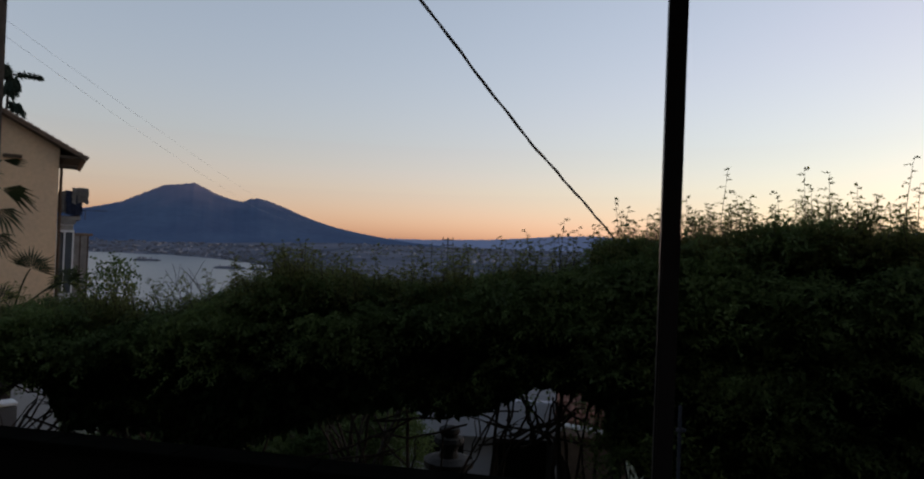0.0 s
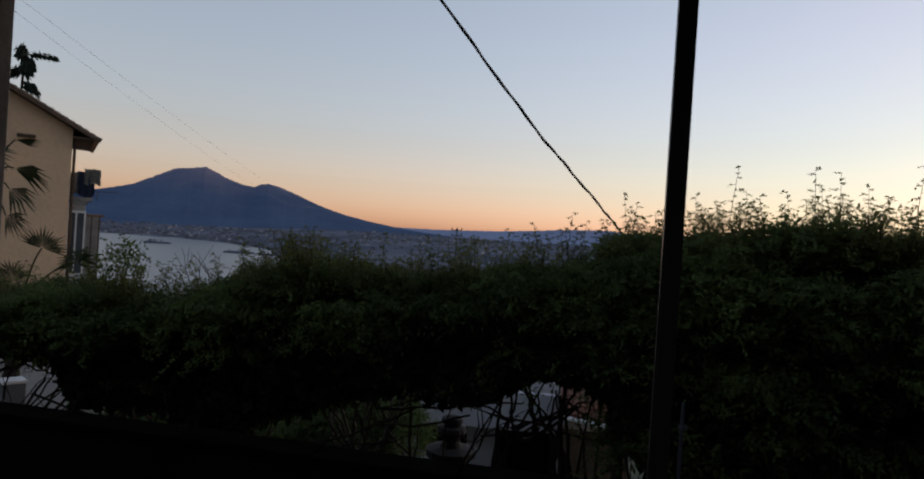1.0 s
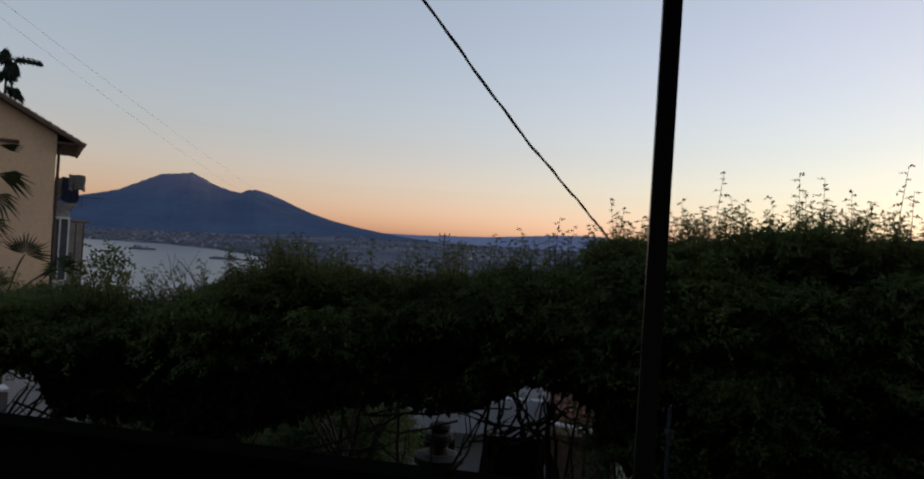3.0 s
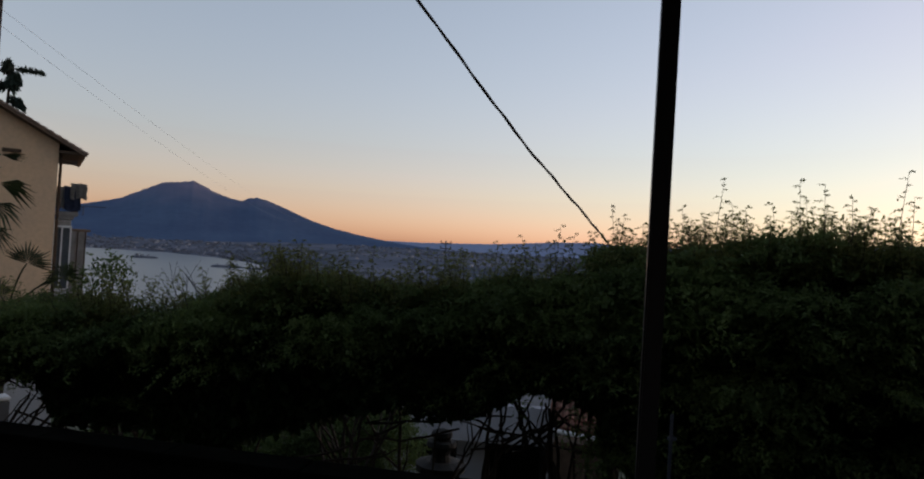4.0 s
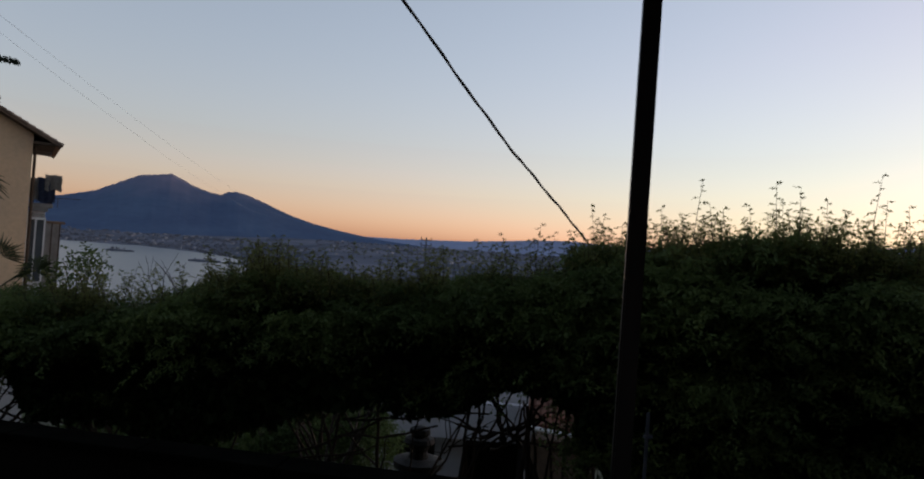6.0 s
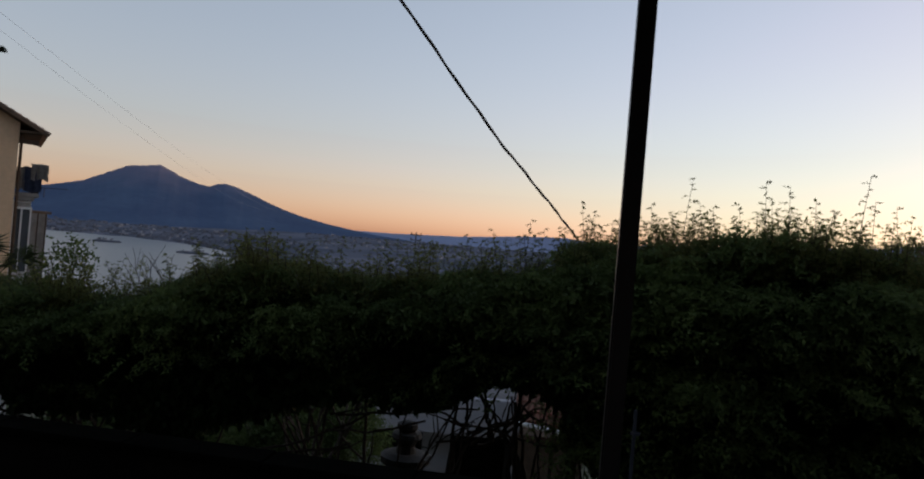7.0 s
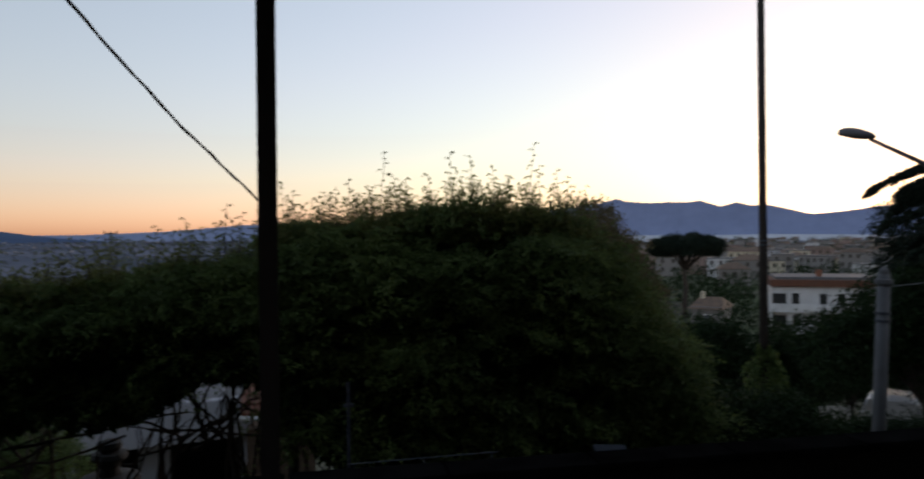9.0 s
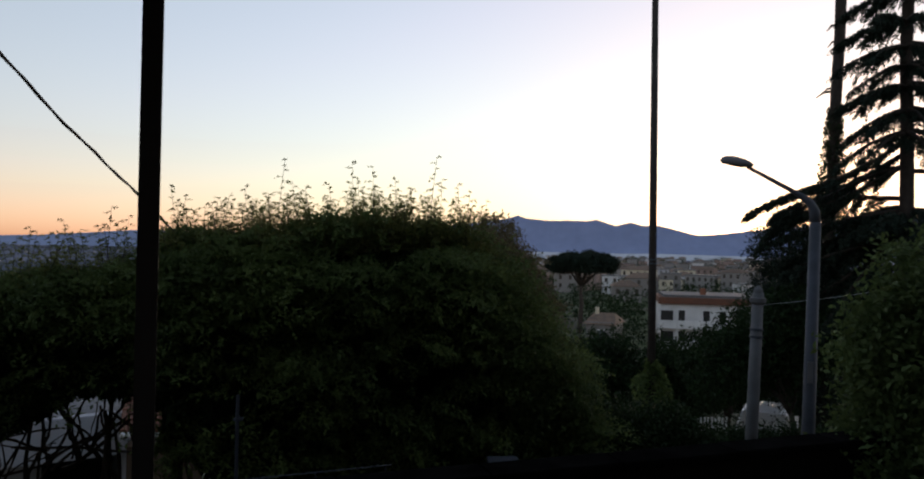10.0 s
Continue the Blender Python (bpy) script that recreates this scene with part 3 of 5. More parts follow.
        roots, sway = np.vstack([roots, root]), np.vstack([sway, tip - root])
        lens = np.append(lens, np.linalg.norm(tip - root) * 1.0)
    c, w = shoot_leaves(roots, sway, lens, 17, leaf * 0.42, rng)
    tagged(leaves("shoot_foliage", c + inv, w, leaf * 0.62, leaf * 0.29, M["leaf_shoot"], ob, flat=0.8), kind="stuff")
    bm = bmesh.new()
    for q, s, l in zip(roots, unit(sway), lens):
        tip = q + s * l
        tip[2] -= l * 0.06
        tube(bm, [Vector(q + inv), Vector((q + tip) / 2 + inv + np.array([0, 0, l * 0.05])), Vector(tip + inv)], [0.004, 0.003, 0.0015], 4)
    tagged(part("shoot_wood", bm, M["bark"], ob), kind="stuff")
    off = Vector(inv)
    for _ in range(stems):
        a = random.uniform(spans[0][0], spans[-1][0])
        d, dp, low = float(col(a, 3)), float(col(a, 4)), float(high(a, 2))
        foot = polar(a + random.choice((-1, 1)) * random.uniform(1, 9), d + dp * random.uniform(0.2, 0.8), 2.35)
        head = polar(a, d + dp * random.uniform(0.2, 0.8), low + 0.3)
        r = random.uniform(0.5, 1.0)
        bm = bmesh.new()
        tube(bm, [p + off for p in bent(foot, head, random.uniform(-0.15, 0.15), 7, 0.045)], [r * k for k in (0.036, 0.032, 0.03, 0.027, 0.024, 0.02, 0.017, 0.012)], 6, 0.15)
        stem = part("stem", bm, M["bark"], ob, smooth=True)
        for _ in range(2):
            s = random.uniform(0.45, 0.9)
            p = foot.lerp(head, s)
            bm = bmesh.new()
            tube(bm, [q + off for q in bent(p, p + Vector((random.uniform(-0.6, 0.6), random.uniform(-0.2, 0.2), random.uniform(0.1, 0.55))), 0, 4, 0.03)], [r * k for k in (0.016, 0.014, 0.011, 0.008, 0.005)], 5)
            part("side_branch", bm, M["bark"], stem)
    for a, e, b, f, r in list(boughs) + [(a + random.uniform(-1.4, 1.4), e, b - random.uniform(-1.6, 1.6), f + 0.4, r * 0.6) for a, e, b, f, r in boughs]:
        bm = bmesh.new()
        d = float(col(a, 3)) + random.uniform(0.3, 0.8)
        way = bent(seen(a, e, d), seen(b, f, d + random.uniform(-0.2, 0.2)), random.uniform(-0.06, 0.06), 8, 0.018)
        tube(bm, [Vector(q) + off for q in way], [0.7 * r * (1 - 0.055 * k) for k in range(9)], 7, 0.15)
        part("bough", bm, M["bark"], ob, smooth=True)
    for k in range(runners):
        a = spans[0][0] + (spans[-1][0] - spans[0][0]) * (k + random.random()) / runners
        b = a + random.uniform(6, 14)
        d = float(col(a, 3)) + 0.3
        bm = bmesh.new()
        tube(bm, [q + off for q in bent(polar(a, d, float(high(a, 2)) + random.uniform(-0.16, 0.12)), polar(b, float(col(b, 3)) + 0.4, float(high(b, 2)) + random.uniform(-0.2, 0.15)), 0.05, 7, 0.03)], 0.013, 6, 0.15)
        part("runner", bm, M["bark"], ob, smooth=True)
    return ob


# the tallest single shoots: bearing and elevation of their tips
SPIKES_LEFT = [(-14.8, -1.1), (-12.0, -0.7), (-3.6, -0.9), (-2.2, -1.3), (-0.6, -0.6), (1.2, -0.4), (2.2, 0.4), (3.0, 1.3), (4.1, 0.8), (5.0, 1.9), (6.1, 1.2), (7.2, 1.5), (8.1, 3.1), (9.3, 2.4), (10.6, 2.6), (12.1, 4.9), (13.2, 4.2), (3.4, 1.0), (5.6, 0.9), (7.6, 1.6), (8.6, 1.9), (10.9, 2.6), (12.7, 3.8)]
SPIKES_RIGHT = [(15.1, 3.4), (16.4, 4.1), (17.6, 5.0), (19.2, 4.4), (20.6, 7.3), (21.2, 5.4), (22.2, 5.0), (24.1, 5.3), (25.9, 7.2), (26.4, 5.8), (27.6, 6.9), (29.4, 6.0), (30.6, 5.2), (32.8, 7.9), (33.2, 6.0), (34.5, 5.6), (35.5, 5.0), (36.8, 4.4)]
# thick bare boughs under it: bearing and elevation of both ends, radius
BOUGHS = [(-6.5, -14.3, 5.0, -13.2, 0.022), (2.8, -19.5, 3.5, -12.0, 0.034), (3.9, -14.6, -0.5, -12.8, 0.02), (6.3, -15.6, 5.1, -11.8, 0.03),
          (7.8, -19.5, 8.4, -10.8, 0.042), (8.7, -19.5, 8.0, -12.3, 0.045), (4.2, -15.2, 9.0, -13.3, 0.02), (7.7, -15.6, 5.2, -11.3, 0.03),
          (5.2, -16.0, 9.6, -13.0, 0.034), (9.4, -19.5, 8.6, -13.6, 0.036), (5.9, -15.4, 6.4, -12.0, 0.02), (6.9, -14.9, 9.4, -11.4, 0.03),
          (-34.5, -11.4, -30.3, -10.0, 0.03), (-33.2, -15.2, -30.4, -9.6, 0.032), (-32.0, -15.2, -29.4, -10.6, 0.03), (-31.3, -15.0, -28.6, -11.8, 0.03),
          (-34.6, -9.6, -30.8, -11.6, 0.02), (-34.2, -14.6, -33.0, -9.4, 0.016), (-33.6, -15.4, -29.8, -12.2, 0.026)]
hedge("hedge", "overgrown dark green hedge on bare crossing stems",
      [(-40, -6.35, -11.4, 9.5, 1.6), (-33, -6.25, -11.9, 8.9, 1.5), (-31, -6.15, -13, 8.6, 1.5), (-29.5, -6.05, -16, 8.4, 1.5), (-26, -6.05, -16.2, 8.2, 1.4), (-21, -5.95, -17.8, 7.7, 1.3), (-19.6, -5.75, -18, 7.5, 1.3),
       (-18.2, -4.2, -18.9, 7.4, 1.3), (-16.5, -3.75, -18.5, 7.2, 1.3), (-14, -3.05, -18, 7.1, 1.3), (-10.5, -2.95, -16.9, 6.9, 1.3), (-6, -3.05, -15.9, 6.7, 1.3), (-2.5, -3.25, -15.8, 6.7, 1.3), (1.4, -3.05, -15.9, 6.6, 1.3),
       (3.8, -2.65, -15.2, 6.5, 1.3), (7, -2.35, -13.8, 6.45, 1.3), (10, -2.05, -13.7, 6.4, 1.3), (12.6, -1.35, -14.6, 6.4, 1.3), (14, -1.05, -17, 6.4, 1.3)], 40000, 11, 22, shoots=800, shoot_len=0.44, runners=9,
      spikes=SPIKES_LEFT, bare=0.6, boughs=BOUGHS, lump=0.13)
hedge("shrub", "tall rounded mass of leafy climber beside the hedge",
      [(12, -0.65, -17.5, 6.3, 1.6), (15, 0.25, -20, 6.2, 1.9), (18, 0.85, -22.5, 6.1, 2.2), (21.5, 1.35, -22.5, 6.1, 2.4), (25, 1.85, -22.5, 6.1, 2.4), (30.5, 2.05, -22.5, 6.3, 2.3), (33.5, 1.75, -22.5, 6.4, 2.2), (35.5, 0.45, -22.5, 6.6, 2), (37, -1.45, -22.5, 6.8, 1.8),
       (39.5, -4.25, -22.5, 7, 1.6), (42, -7.85, -22.5, 7.2, 1.4), (44, -12.35, -22.5, 7.4, 1), (45, -15.35, -22.5, 7.4, 0.9)],
      44000, 12, 12, shoots=1350, shoot_len=0.42, category="shrub", lump=0.2,
      spikes=SPIKES_RIGHT, bare=0.3)


# ---- vegetation helpers ----
def crown(name, parent, blobs, count, leaf, mat, seed, stretch=1.0, slim=0.48, sprig=(0.18, 0.4), label=""):
    """Foliage in uneven clumps round the given centres (x, y, z, radius), denser near their skins, as one mesh."""
    rng = np.random.default_rng(seed)
    blobs = np.array(blobs, float)
    pick = rng.choice(len(blobs), count, p=blobs[:, 3] ** 2 / (blobs[:, 3] ** 2).sum())
    way = unit(rng.normal(size=(count, 3)))
    rad = blobs[pick, 3] * rng.uniform(0.25, 1, count) ** 0.4
    p = blobs[pick, :3] + way * rad[:, None] * np.array([1, 1, stretch])
    size = float(np.median(blobs[:, 3]))
    p = p + way * (lumps(p, 0.9 / size, seed) * size * 0.16)[:, None]
    keep = lumps(p, 1.6 / size, seed + 1) + 0.8 * rng.uniform(-1, 1, count) > -0.75
    p, way = p[keep], way[keep]
    c, w = sprigs(p, way + rng.normal(scale=0.6, size=p.shape), rng.uniform(*sprig, len(p)), 6, leaf)
    inv = np.array(parent.matrix_world.inverted().translation) if parent else 0
    return tagged(leaves(name, c + inv, w, leaf, leaf * slim, M[mat], parent), label, kind="stuff")


def tree(name, label, foot, blobs, count, leaf, mat, seed, trunk=0.12, bark="bark", stretch=1.0, category="tree", sprig=(0.18, 0.4), slim=0.48):
    """A tapered trunk, limbs to the clumps and a crown of small leaves."""
    ob = thing(name, foot, label, category)
    off = -Vector(foot)
    mean = sum((Vector(b[:3]) for b in blobs), Vector()) / len(blobs)
    fork = Vector((foot[0] * 0.6 + mean.x * 0.4, foot[1] * 0.6 + mean.y * 0.4, foot[2] + (min(b[2] for b in blobs) - foot[2]) * 0.75))
    bm = bmesh.new()
    tube(bm, [p + off for p in bent(foot, fork, 0, 5, trunk * 0.4)], [trunk * (1.15 - 0.09 * i) for i in range(6)], 9, 0.08)
    part("trunk", bm, M[bark], ob, smooth=True)
    for b in blobs[:14]:
        bm = bmesh.new()
        tube(bm, [p + off for p in bent(fork - Vector((0, 0, trunk)), b[:3], -0.1, 5, trunk * 0.5)], [trunk * s for s in (0.6, 0.5, 0.38, 0.28, 0.18, 0.08)], 6, 0.1)
        part("limb", bm, M[bark], ob, smooth=True)
    crown("crown", ob, blobs, count, leaf, mat, seed, stretch, slim, sprig)
    return ob


def around(az, el, d, radius, n, spread, seed, flat=1.0):
    """Clump centres scattered round a place."""
    rng = random.Random(seed)
    c = seen(az, el, d)
    return [(c.x + rng.uniform(-1, 1) * spread, c.y + rng.uniform(-1, 1) * spread, c.z + rng.uniform(-1, 1) * spread * flat, radius * rng.uniform(0.7, 1.2)) for _ in range(n)]


# ---- the ochre house above the bay ----
def ochre_house():
    c = polar(-30.4, 33)
    house = thing("house", (c.x, c.y, -5.6), "ochre plastered house with a tiled roof and a balcony", "house", 31)
    top, ridge, slope = 15.0, -5.2, 0.55
    bm = bmesh.new()
    prof = [(-10.4, 0), (0, 0), (0, top), (ridge, top - slope * ridge), (-10.4, top)]
    near = [bm.verts.new((x, 0, z)) for x, z in prof]
    far = [bm.verts.new((x, 5.25, z)) for x, z in prof]
    bm.faces.new(near)
    bm.faces.new(far[::-1])
    for i in range(5):
        bm.faces.new((near[i], far[i], far[(i + 1) % 5], near[(i + 1) % 5]))
    bmesh.ops.recalc_face_normals(bm, faces=bm.faces)
    part("wall", bm, M["plaster_beige"], house)
    # roof: a slab on the near slope and one on the far slope, with tile courses at the verge
    roof = None
    for side in (1, -1):
        bm = bmesh.new()
        run = 6.15
        a = Matrix.Translation((ridge, 0, top - slope * ridge + 0.04)) @ (Matrix.Rotation(math.atan(slope), 4, "Y") if side > 0 else Matrix.Rotation(math.pi - math.atan(slope), 4, "Y") @ Matrix.Rotation(math.pi, 4, "X"))
        length = run / math.cos(math.atan(slope))
        box(bm, (-0.05, -0.55, 0.0), (length, 5.7, 0.10), 0.015, a)
        r = part("roof", bm, M["tile_old"], house)
        roof = roof or r
        for i in range(24):
            bm = bmesh.new()
            m = a @ Matrix.Translation((length * (i + 0.5) / 24, -0.5, 0.11)) @ pose(0, 0, 0, 0, 90 - 3, 0)
            tube(bm, [m @ Vector((0, 0, -length / 44)), m @ Vector((0, 0, length / 40))], [0.075, 0.095], 8)
            part("verge_tile", bm, M["tile_old"], r)
    part("soffit", boxes(((0.002, -0.45, top - 0.42), (0.72, 5.3, top - 0.32)), bevel=0.01), M["wood_dark"], house)
    part("fascia_board", boxes(((0.70, -0.5, top - 0.44), (0.78, 5.4, top - 0.30)), bevel=0.01), M["wood_dark"], house)
    part("downpipe", tube(bmesh.new(), [(0.09, 0.15, 2), (0.09, 0.15, top - 0.42)], 0.06, 8), M["wood_dark"], house)
    for z, x0, x1 in ((top - 0.8, 0.0, 0.68), (top - 0.55, -1.95, -1.3)):
        part("wall_bracket", boxes(((x0, -0.12, z), (x1, 0.02, z + 0.14)), bevel=0.01), M["wood_dark"], house, "dark wooden bracket")
    # balcony with its rail, awning and washing
    fl = 5.6 + EYE + 33 * math.tan(radians(1.1))
    balcony = part("balcony", boxes(((-0.002, 0.3, fl - 0.16), (0.86, 5.2, fl)), bevel=0.01), M["plaster_grey"], house, "narrow balcony with dark rail")
    for y in (0.32, 1.3, 2.3, 3.3, 4.3, 5.12):
        part("rail_post", boxes(((0.80, y, fl), (0.835, y + 0.035, fl + 1.0)), bevel=0.004), M["black_metal"], balcony)
    part("top_rail", boxes(((0.0, 0.31, fl + 0.98), (0.84, 0.36, fl + 1.02)), ((0.79, 0.36, fl + 0.98), (0.84, 5.2, fl + 1.02)), bevel=0.004), M["black_metal"], balcony)
    for i in range(7):
        x = 0.06 + i * 0.11
        part("baluster", boxes(((x, 0.325, fl), (x + 0.018, 0.343, fl + 0.98))), M["black_metal"], balcony)
    part("brace", boxes(((0.10, 0.35, fl - 0.34), (0.70, 0.45, fl - 0.16)), bevel=0.02), M["plaster_grey"], balcony)
    # glazed veranda under the balcony
    z0, z1 = 5.6 + EYE + 33 * math.tan(radians(-4.5)), fl - 0.34
    ver = part("veranda", boxes(((0.0, 0.45, z0 - 4), (0.62, 5.2, z1)), bevel=0.01), M["plaster_white"], house, "white glazed veranda")
    zt = 5.6 + EYE + 33 * math.tan(radians(-0.05))
    part("upper_panel", boxes(((0.03, 0.43, zt + 0.05), (0.60, 0.46, z1 - 0.06)), bevel=0.004), M["laundry_grey"], ver, "pale grey panel")
    for x in (0.0, 0.28, 0.60):
        part("window_frame", boxes(((x, 0.38, z0), (x + 0.06, 0.47, zt + 0.05)), bevel=0.006), M["white_frame"], ver)
    part("window_frame", boxes(((0.0, 0.375, zt - 0.02), (0.66, 0.47, zt + 0.07)), bevel=0.006), M["white_frame"], ver)
    for x in (0.06, 0.34):
        part("pane", boxes(((x, 0.42, z0), (x + 0.22 if x < 0.2 else x + 0.26, 0.435, zt - 0.02))), M["pane"], ver)
    # lower annex with its flat roof
    za = 5.6 + EYE + 33 * math.tan(radians(-0.15))
    annex = part("annex", boxes(((-3.0, 5.3, z0 - 4), (1.45, 11, za - 0.12)), bevel=0.02), M["plaster_grey"], house, "low grey annex with dark posts")
    part("annex_roof", boxes(((-3.1, 5.28, za - 0.12), (1.62, 11.3, za)), bevel=0.02), M["tile_old"], annex)
    for x in (0.75, 1.05, 1.38):
        part("annex_post", boxes(((x, 5.2, z0 - 3), (x + 0.05, 5.26, za - 0.12)), bevel=0.005), M["wood_dark"], annex)
    part("clothes_rod", tube(bmesh.new(), [(0.86, 2.0, fl + 0.30), (2.0, 2.2, fl + 0.34)], 0.018, 6), M["galvanised"], house)
    part("rod_stay", tube(bmesh.new(), [(1.1, 2.0, fl - 0.1), (1.1, 2.05, fl + 0.30)], 0.018, 6), M["galvanised"], house)
    return house, fl


HOUSE, BALCONY = ochre_house()


def cloth(x0, x1, z0, z1, y, mat, name, label, seed):
    """A cloth that hangs in folds over the balcony rail."""
    rng = random.Random(seed)
    n, bm = 9, bmesh.new()
    grid = []
    for j in range(6):
        t = j / 5
        grid.append([bm.verts.new((x0 + (x1 - x0) * i / n + 0.02 * rng.uniform(-1, 1), y + 0.05 * math.sin(i * 1.7 + seed) * (0.3 + t), z1 + (z0 - z1) * t + 0.04 * math.sin(i * 0.9 + seed) * (t + 0.3))) for i in range(n + 1)])
    for j in range(5):
        for i in range(n):
            bm.faces.new((grid[j][i], grid[j][i + 1], grid[j + 1][i + 1], grid[j + 1][i]))
    bmesh.ops.solidify(bm, geom=bm.faces[:], thickness=0.015)
    ob = part(name, bm, M[mat], None, smooth=True)
    ob.matrix_world = HOUSE.matrix_world.copy()
    return tagged(ob, label, "washing")


cloth(0.26, 0.92, BALCONY + 0.02, BALCONY + 1.06, 0.27, "laundry_dark", "bedspread", "dark blue bedspread hung over the balcony rail", 1)
cloth(0.0, 0.30, BALCONY + 0.1, BALCONY + 1.0, 0.285, "laundry_grey", "towel", "grey towel hung on the balcony rail", 2)
cloth(0.5, 1.12, BALCONY + 0.55, BALCONY + 1.2, 0.22, "laundry_grey", "blanket", "grey blanket hung over the balcony corner", 3)


def drooping_tree():
    """Dark drooping conifer behind the roof."""
    f = polar(-34.2, 38, -6)
    ob = thing("conifer", f, "dark conifer with drooping branches behind the house", "tree")
    inv = np.array(-Vector(f))
    bm = bmesh.new()
    top = seen(-33.6, 11.0, 38)
    tube(bm, [Vector(p) + Vector(inv) for p in bent(f, top, 0, 8, 0.05)], [0.22 - 0.022 * i for i in range(9)], 8, 0.1)
    part("trunk", bm, M["bark"], ob, smooth=True)
    rng = np.random.default_rng(21)
    cs, ws = [], []
    for k in range(46):
        h = rng.uniform(0, 1) ** 1.4
        start = Vector(f).lerp(top, 1 - 0.30 * h)
        a = rng.uniform(0, 2 * math.pi)
        ln = 0.3 + 1.35 * h
        if k == 0:
            start, a, ln = Vector(f).lerp(top, 0.985), radians(33 + 10), 1.25
        way = Vector((math.cos(a), math.sin(a), 0.15))
        pts = [start + way * ln * s + Vector((0, 0, -0.5 * ln * s * s * (0.2 if k == 0 else 1))) for s in (0, 0.33, 0.66, 1)]
        bm = bmesh.new()
        tube(bm, [p + Vector(inv) for p in pts], [0.035, 0.03, 0.022, 0.01], 5)
        part("branch", bm, M["bark"], ob)
        for _ in range(95):
            s = rng.uniform(0.25, 1)
            p = start + way * ln * s + Vector((0, 0, -0.5 * ln * s * s * (0.2 if k == 0 else 1)))
            cs.append(np.array(p) + rng.normal(scale=0.05, size=3) - np.array([0, 0, rng.uniform(0, 0.05 if k == 0 else 0.3)]))
            ws.append(np.array([way.x * 0.5, way.y * 0.5, -0.3 if k == 0 else -1.0]) + rng.normal(scale=0.3, size=3))
    tagged(leaves("foliage", np.array(cs) + inv, np.array(ws), 0.36, 0.10, M["needle"], ob, flat=0.1), kind="stuff")


drooping_tree()


# ---- fan palms ----
def fan_palm(foot, trunk_top, fans, seed, label):
    """fans: rows of (place of the fan's heart, radius, way it points as bearing in its plane, spread, droop)."""
    rng = random.Random(seed)
    ob = thing("fan_palm", foot, label, "palm")
    off = -Vector(foot)
    bm = bmesh.new()
    tube(bm, [p + off for p in bent(foot, trunk_top, 0, 7, 0.03)], [0.13, 0.12, 0.125, 0.11, 0.12, 0.11, 0.115, 0.08], 10, 0.18)
    part("trunk", bm, M["bark"], ob)
    for heart, radius, lean, spread, droop in fans:
        heart = Vector(heart)
        stalk = bent(Vector(trunk_top), heart, -0.12, 6, 0.0)
        leaf = bmesh.new()
        to_eye = (Vector((0, 0, EYE)) - heart).normalized()
        right = Vector((0, 0, 1)).cross(to_eye).normalized()
        tilt = to_eye * 0.75 + right * rng.uniform(-0.5, 0.5) + Vector((0, 0, rng.uniform(-0.2, 0.6)))
        u = (Vector((0, 0, 1)) - tilt * tilt.z / tilt.length_squared).normalized()
        v = tilt.normalized().cross(u)
        n = max(9, int(spread / 8.5))
        for i in range(n):
            a = radians(lean) + (i / (n - 1) - 0.5) * radians(spread)
            d = (u * math.cos(a) + v * math.sin(a))
            ln = radius * (1 - 0.25 * abs(i / (n - 1) - 0.5)) * rng.uniform(0.85, 1.08)
            w = d.cross(tilt).normalized() * radius * 0.036
            fold = tilt.normalized() * radius * 0.03
            base, mid, tip = heart + d * ln * 0.05, heart + d * ln * 0.55, heart + d * ln - Vector((0, 0, ln * droop * rng.uniform(0.5, 1.2))) + tilt.normalized() * rng.uniform(-0.05, 0.05)
            q = [leaf.verts.new(p + off) for p in (base, mid + w - fold, tip, mid - w - fold, mid + fold)]
            leaf.faces.new((q[0], q[1], q[4]))
            leaf.faces.new((q[1], q[2], q[4]))
            leaf.faces.new((q[4], q[2], q[3]))
            leaf.faces.new((q[0], q[4], q[3]))
        frond = part("frond", leaf, M["leaf_palm"], ob)
        bm = bmesh.new()
        tube(bm, [p + off for p in stalk], [0.02, 0.018, 0.016, 0.014, 0.013, 0.012, 0.011], 6)
        part("stalk", bm, M["leaf_palm"], frond)
    return ob


D = 13.0
fan_palm(polar(-33.6, D, 1.0), seen(-33.0, -6.4, D),
         [(seen(-31.95, -2.75, D - 0.2), 0.46, -22, 170, 0.08), (seen(-29.75, -3.7, D), 0.42, 5, 230, 0.25), (seen(-33.5, -5.0, D + 0.3), 0.45, 30, 200, 0.2), (seen(-31.0, -5.4, D - 0.4), 0.34, -80, 200, 0.3)], 5,
         "fan palm with stiff dark green fans over the hedge")
fan_palm(polar(-35.6, D + 1, 1.0), seen(-35.4, 1.4, D + 1),
         [(seen(-33.9, 2.75, D + 0.8), 0.62, -105, 60, 0.25), (seen(-34.1, 1.3, D + 0.7), 0.55, -125, 80, 0.3), (seen(-33.9, 4.7, D + 0.9), 0.42, -95, 30, 0.1), (seen(-35.8, 3.6, D + 1), 0.6, 10, 240, 0.3), (seen(-36.6, 1.8, D + 1), 0.6, 60, 240, 0.3), (seen(-34.2, -0.6, D + 0.9), 0.42, -120, 110, 0.3)], 6,
         "taller fan palm with drooping fans beside the ochre house")


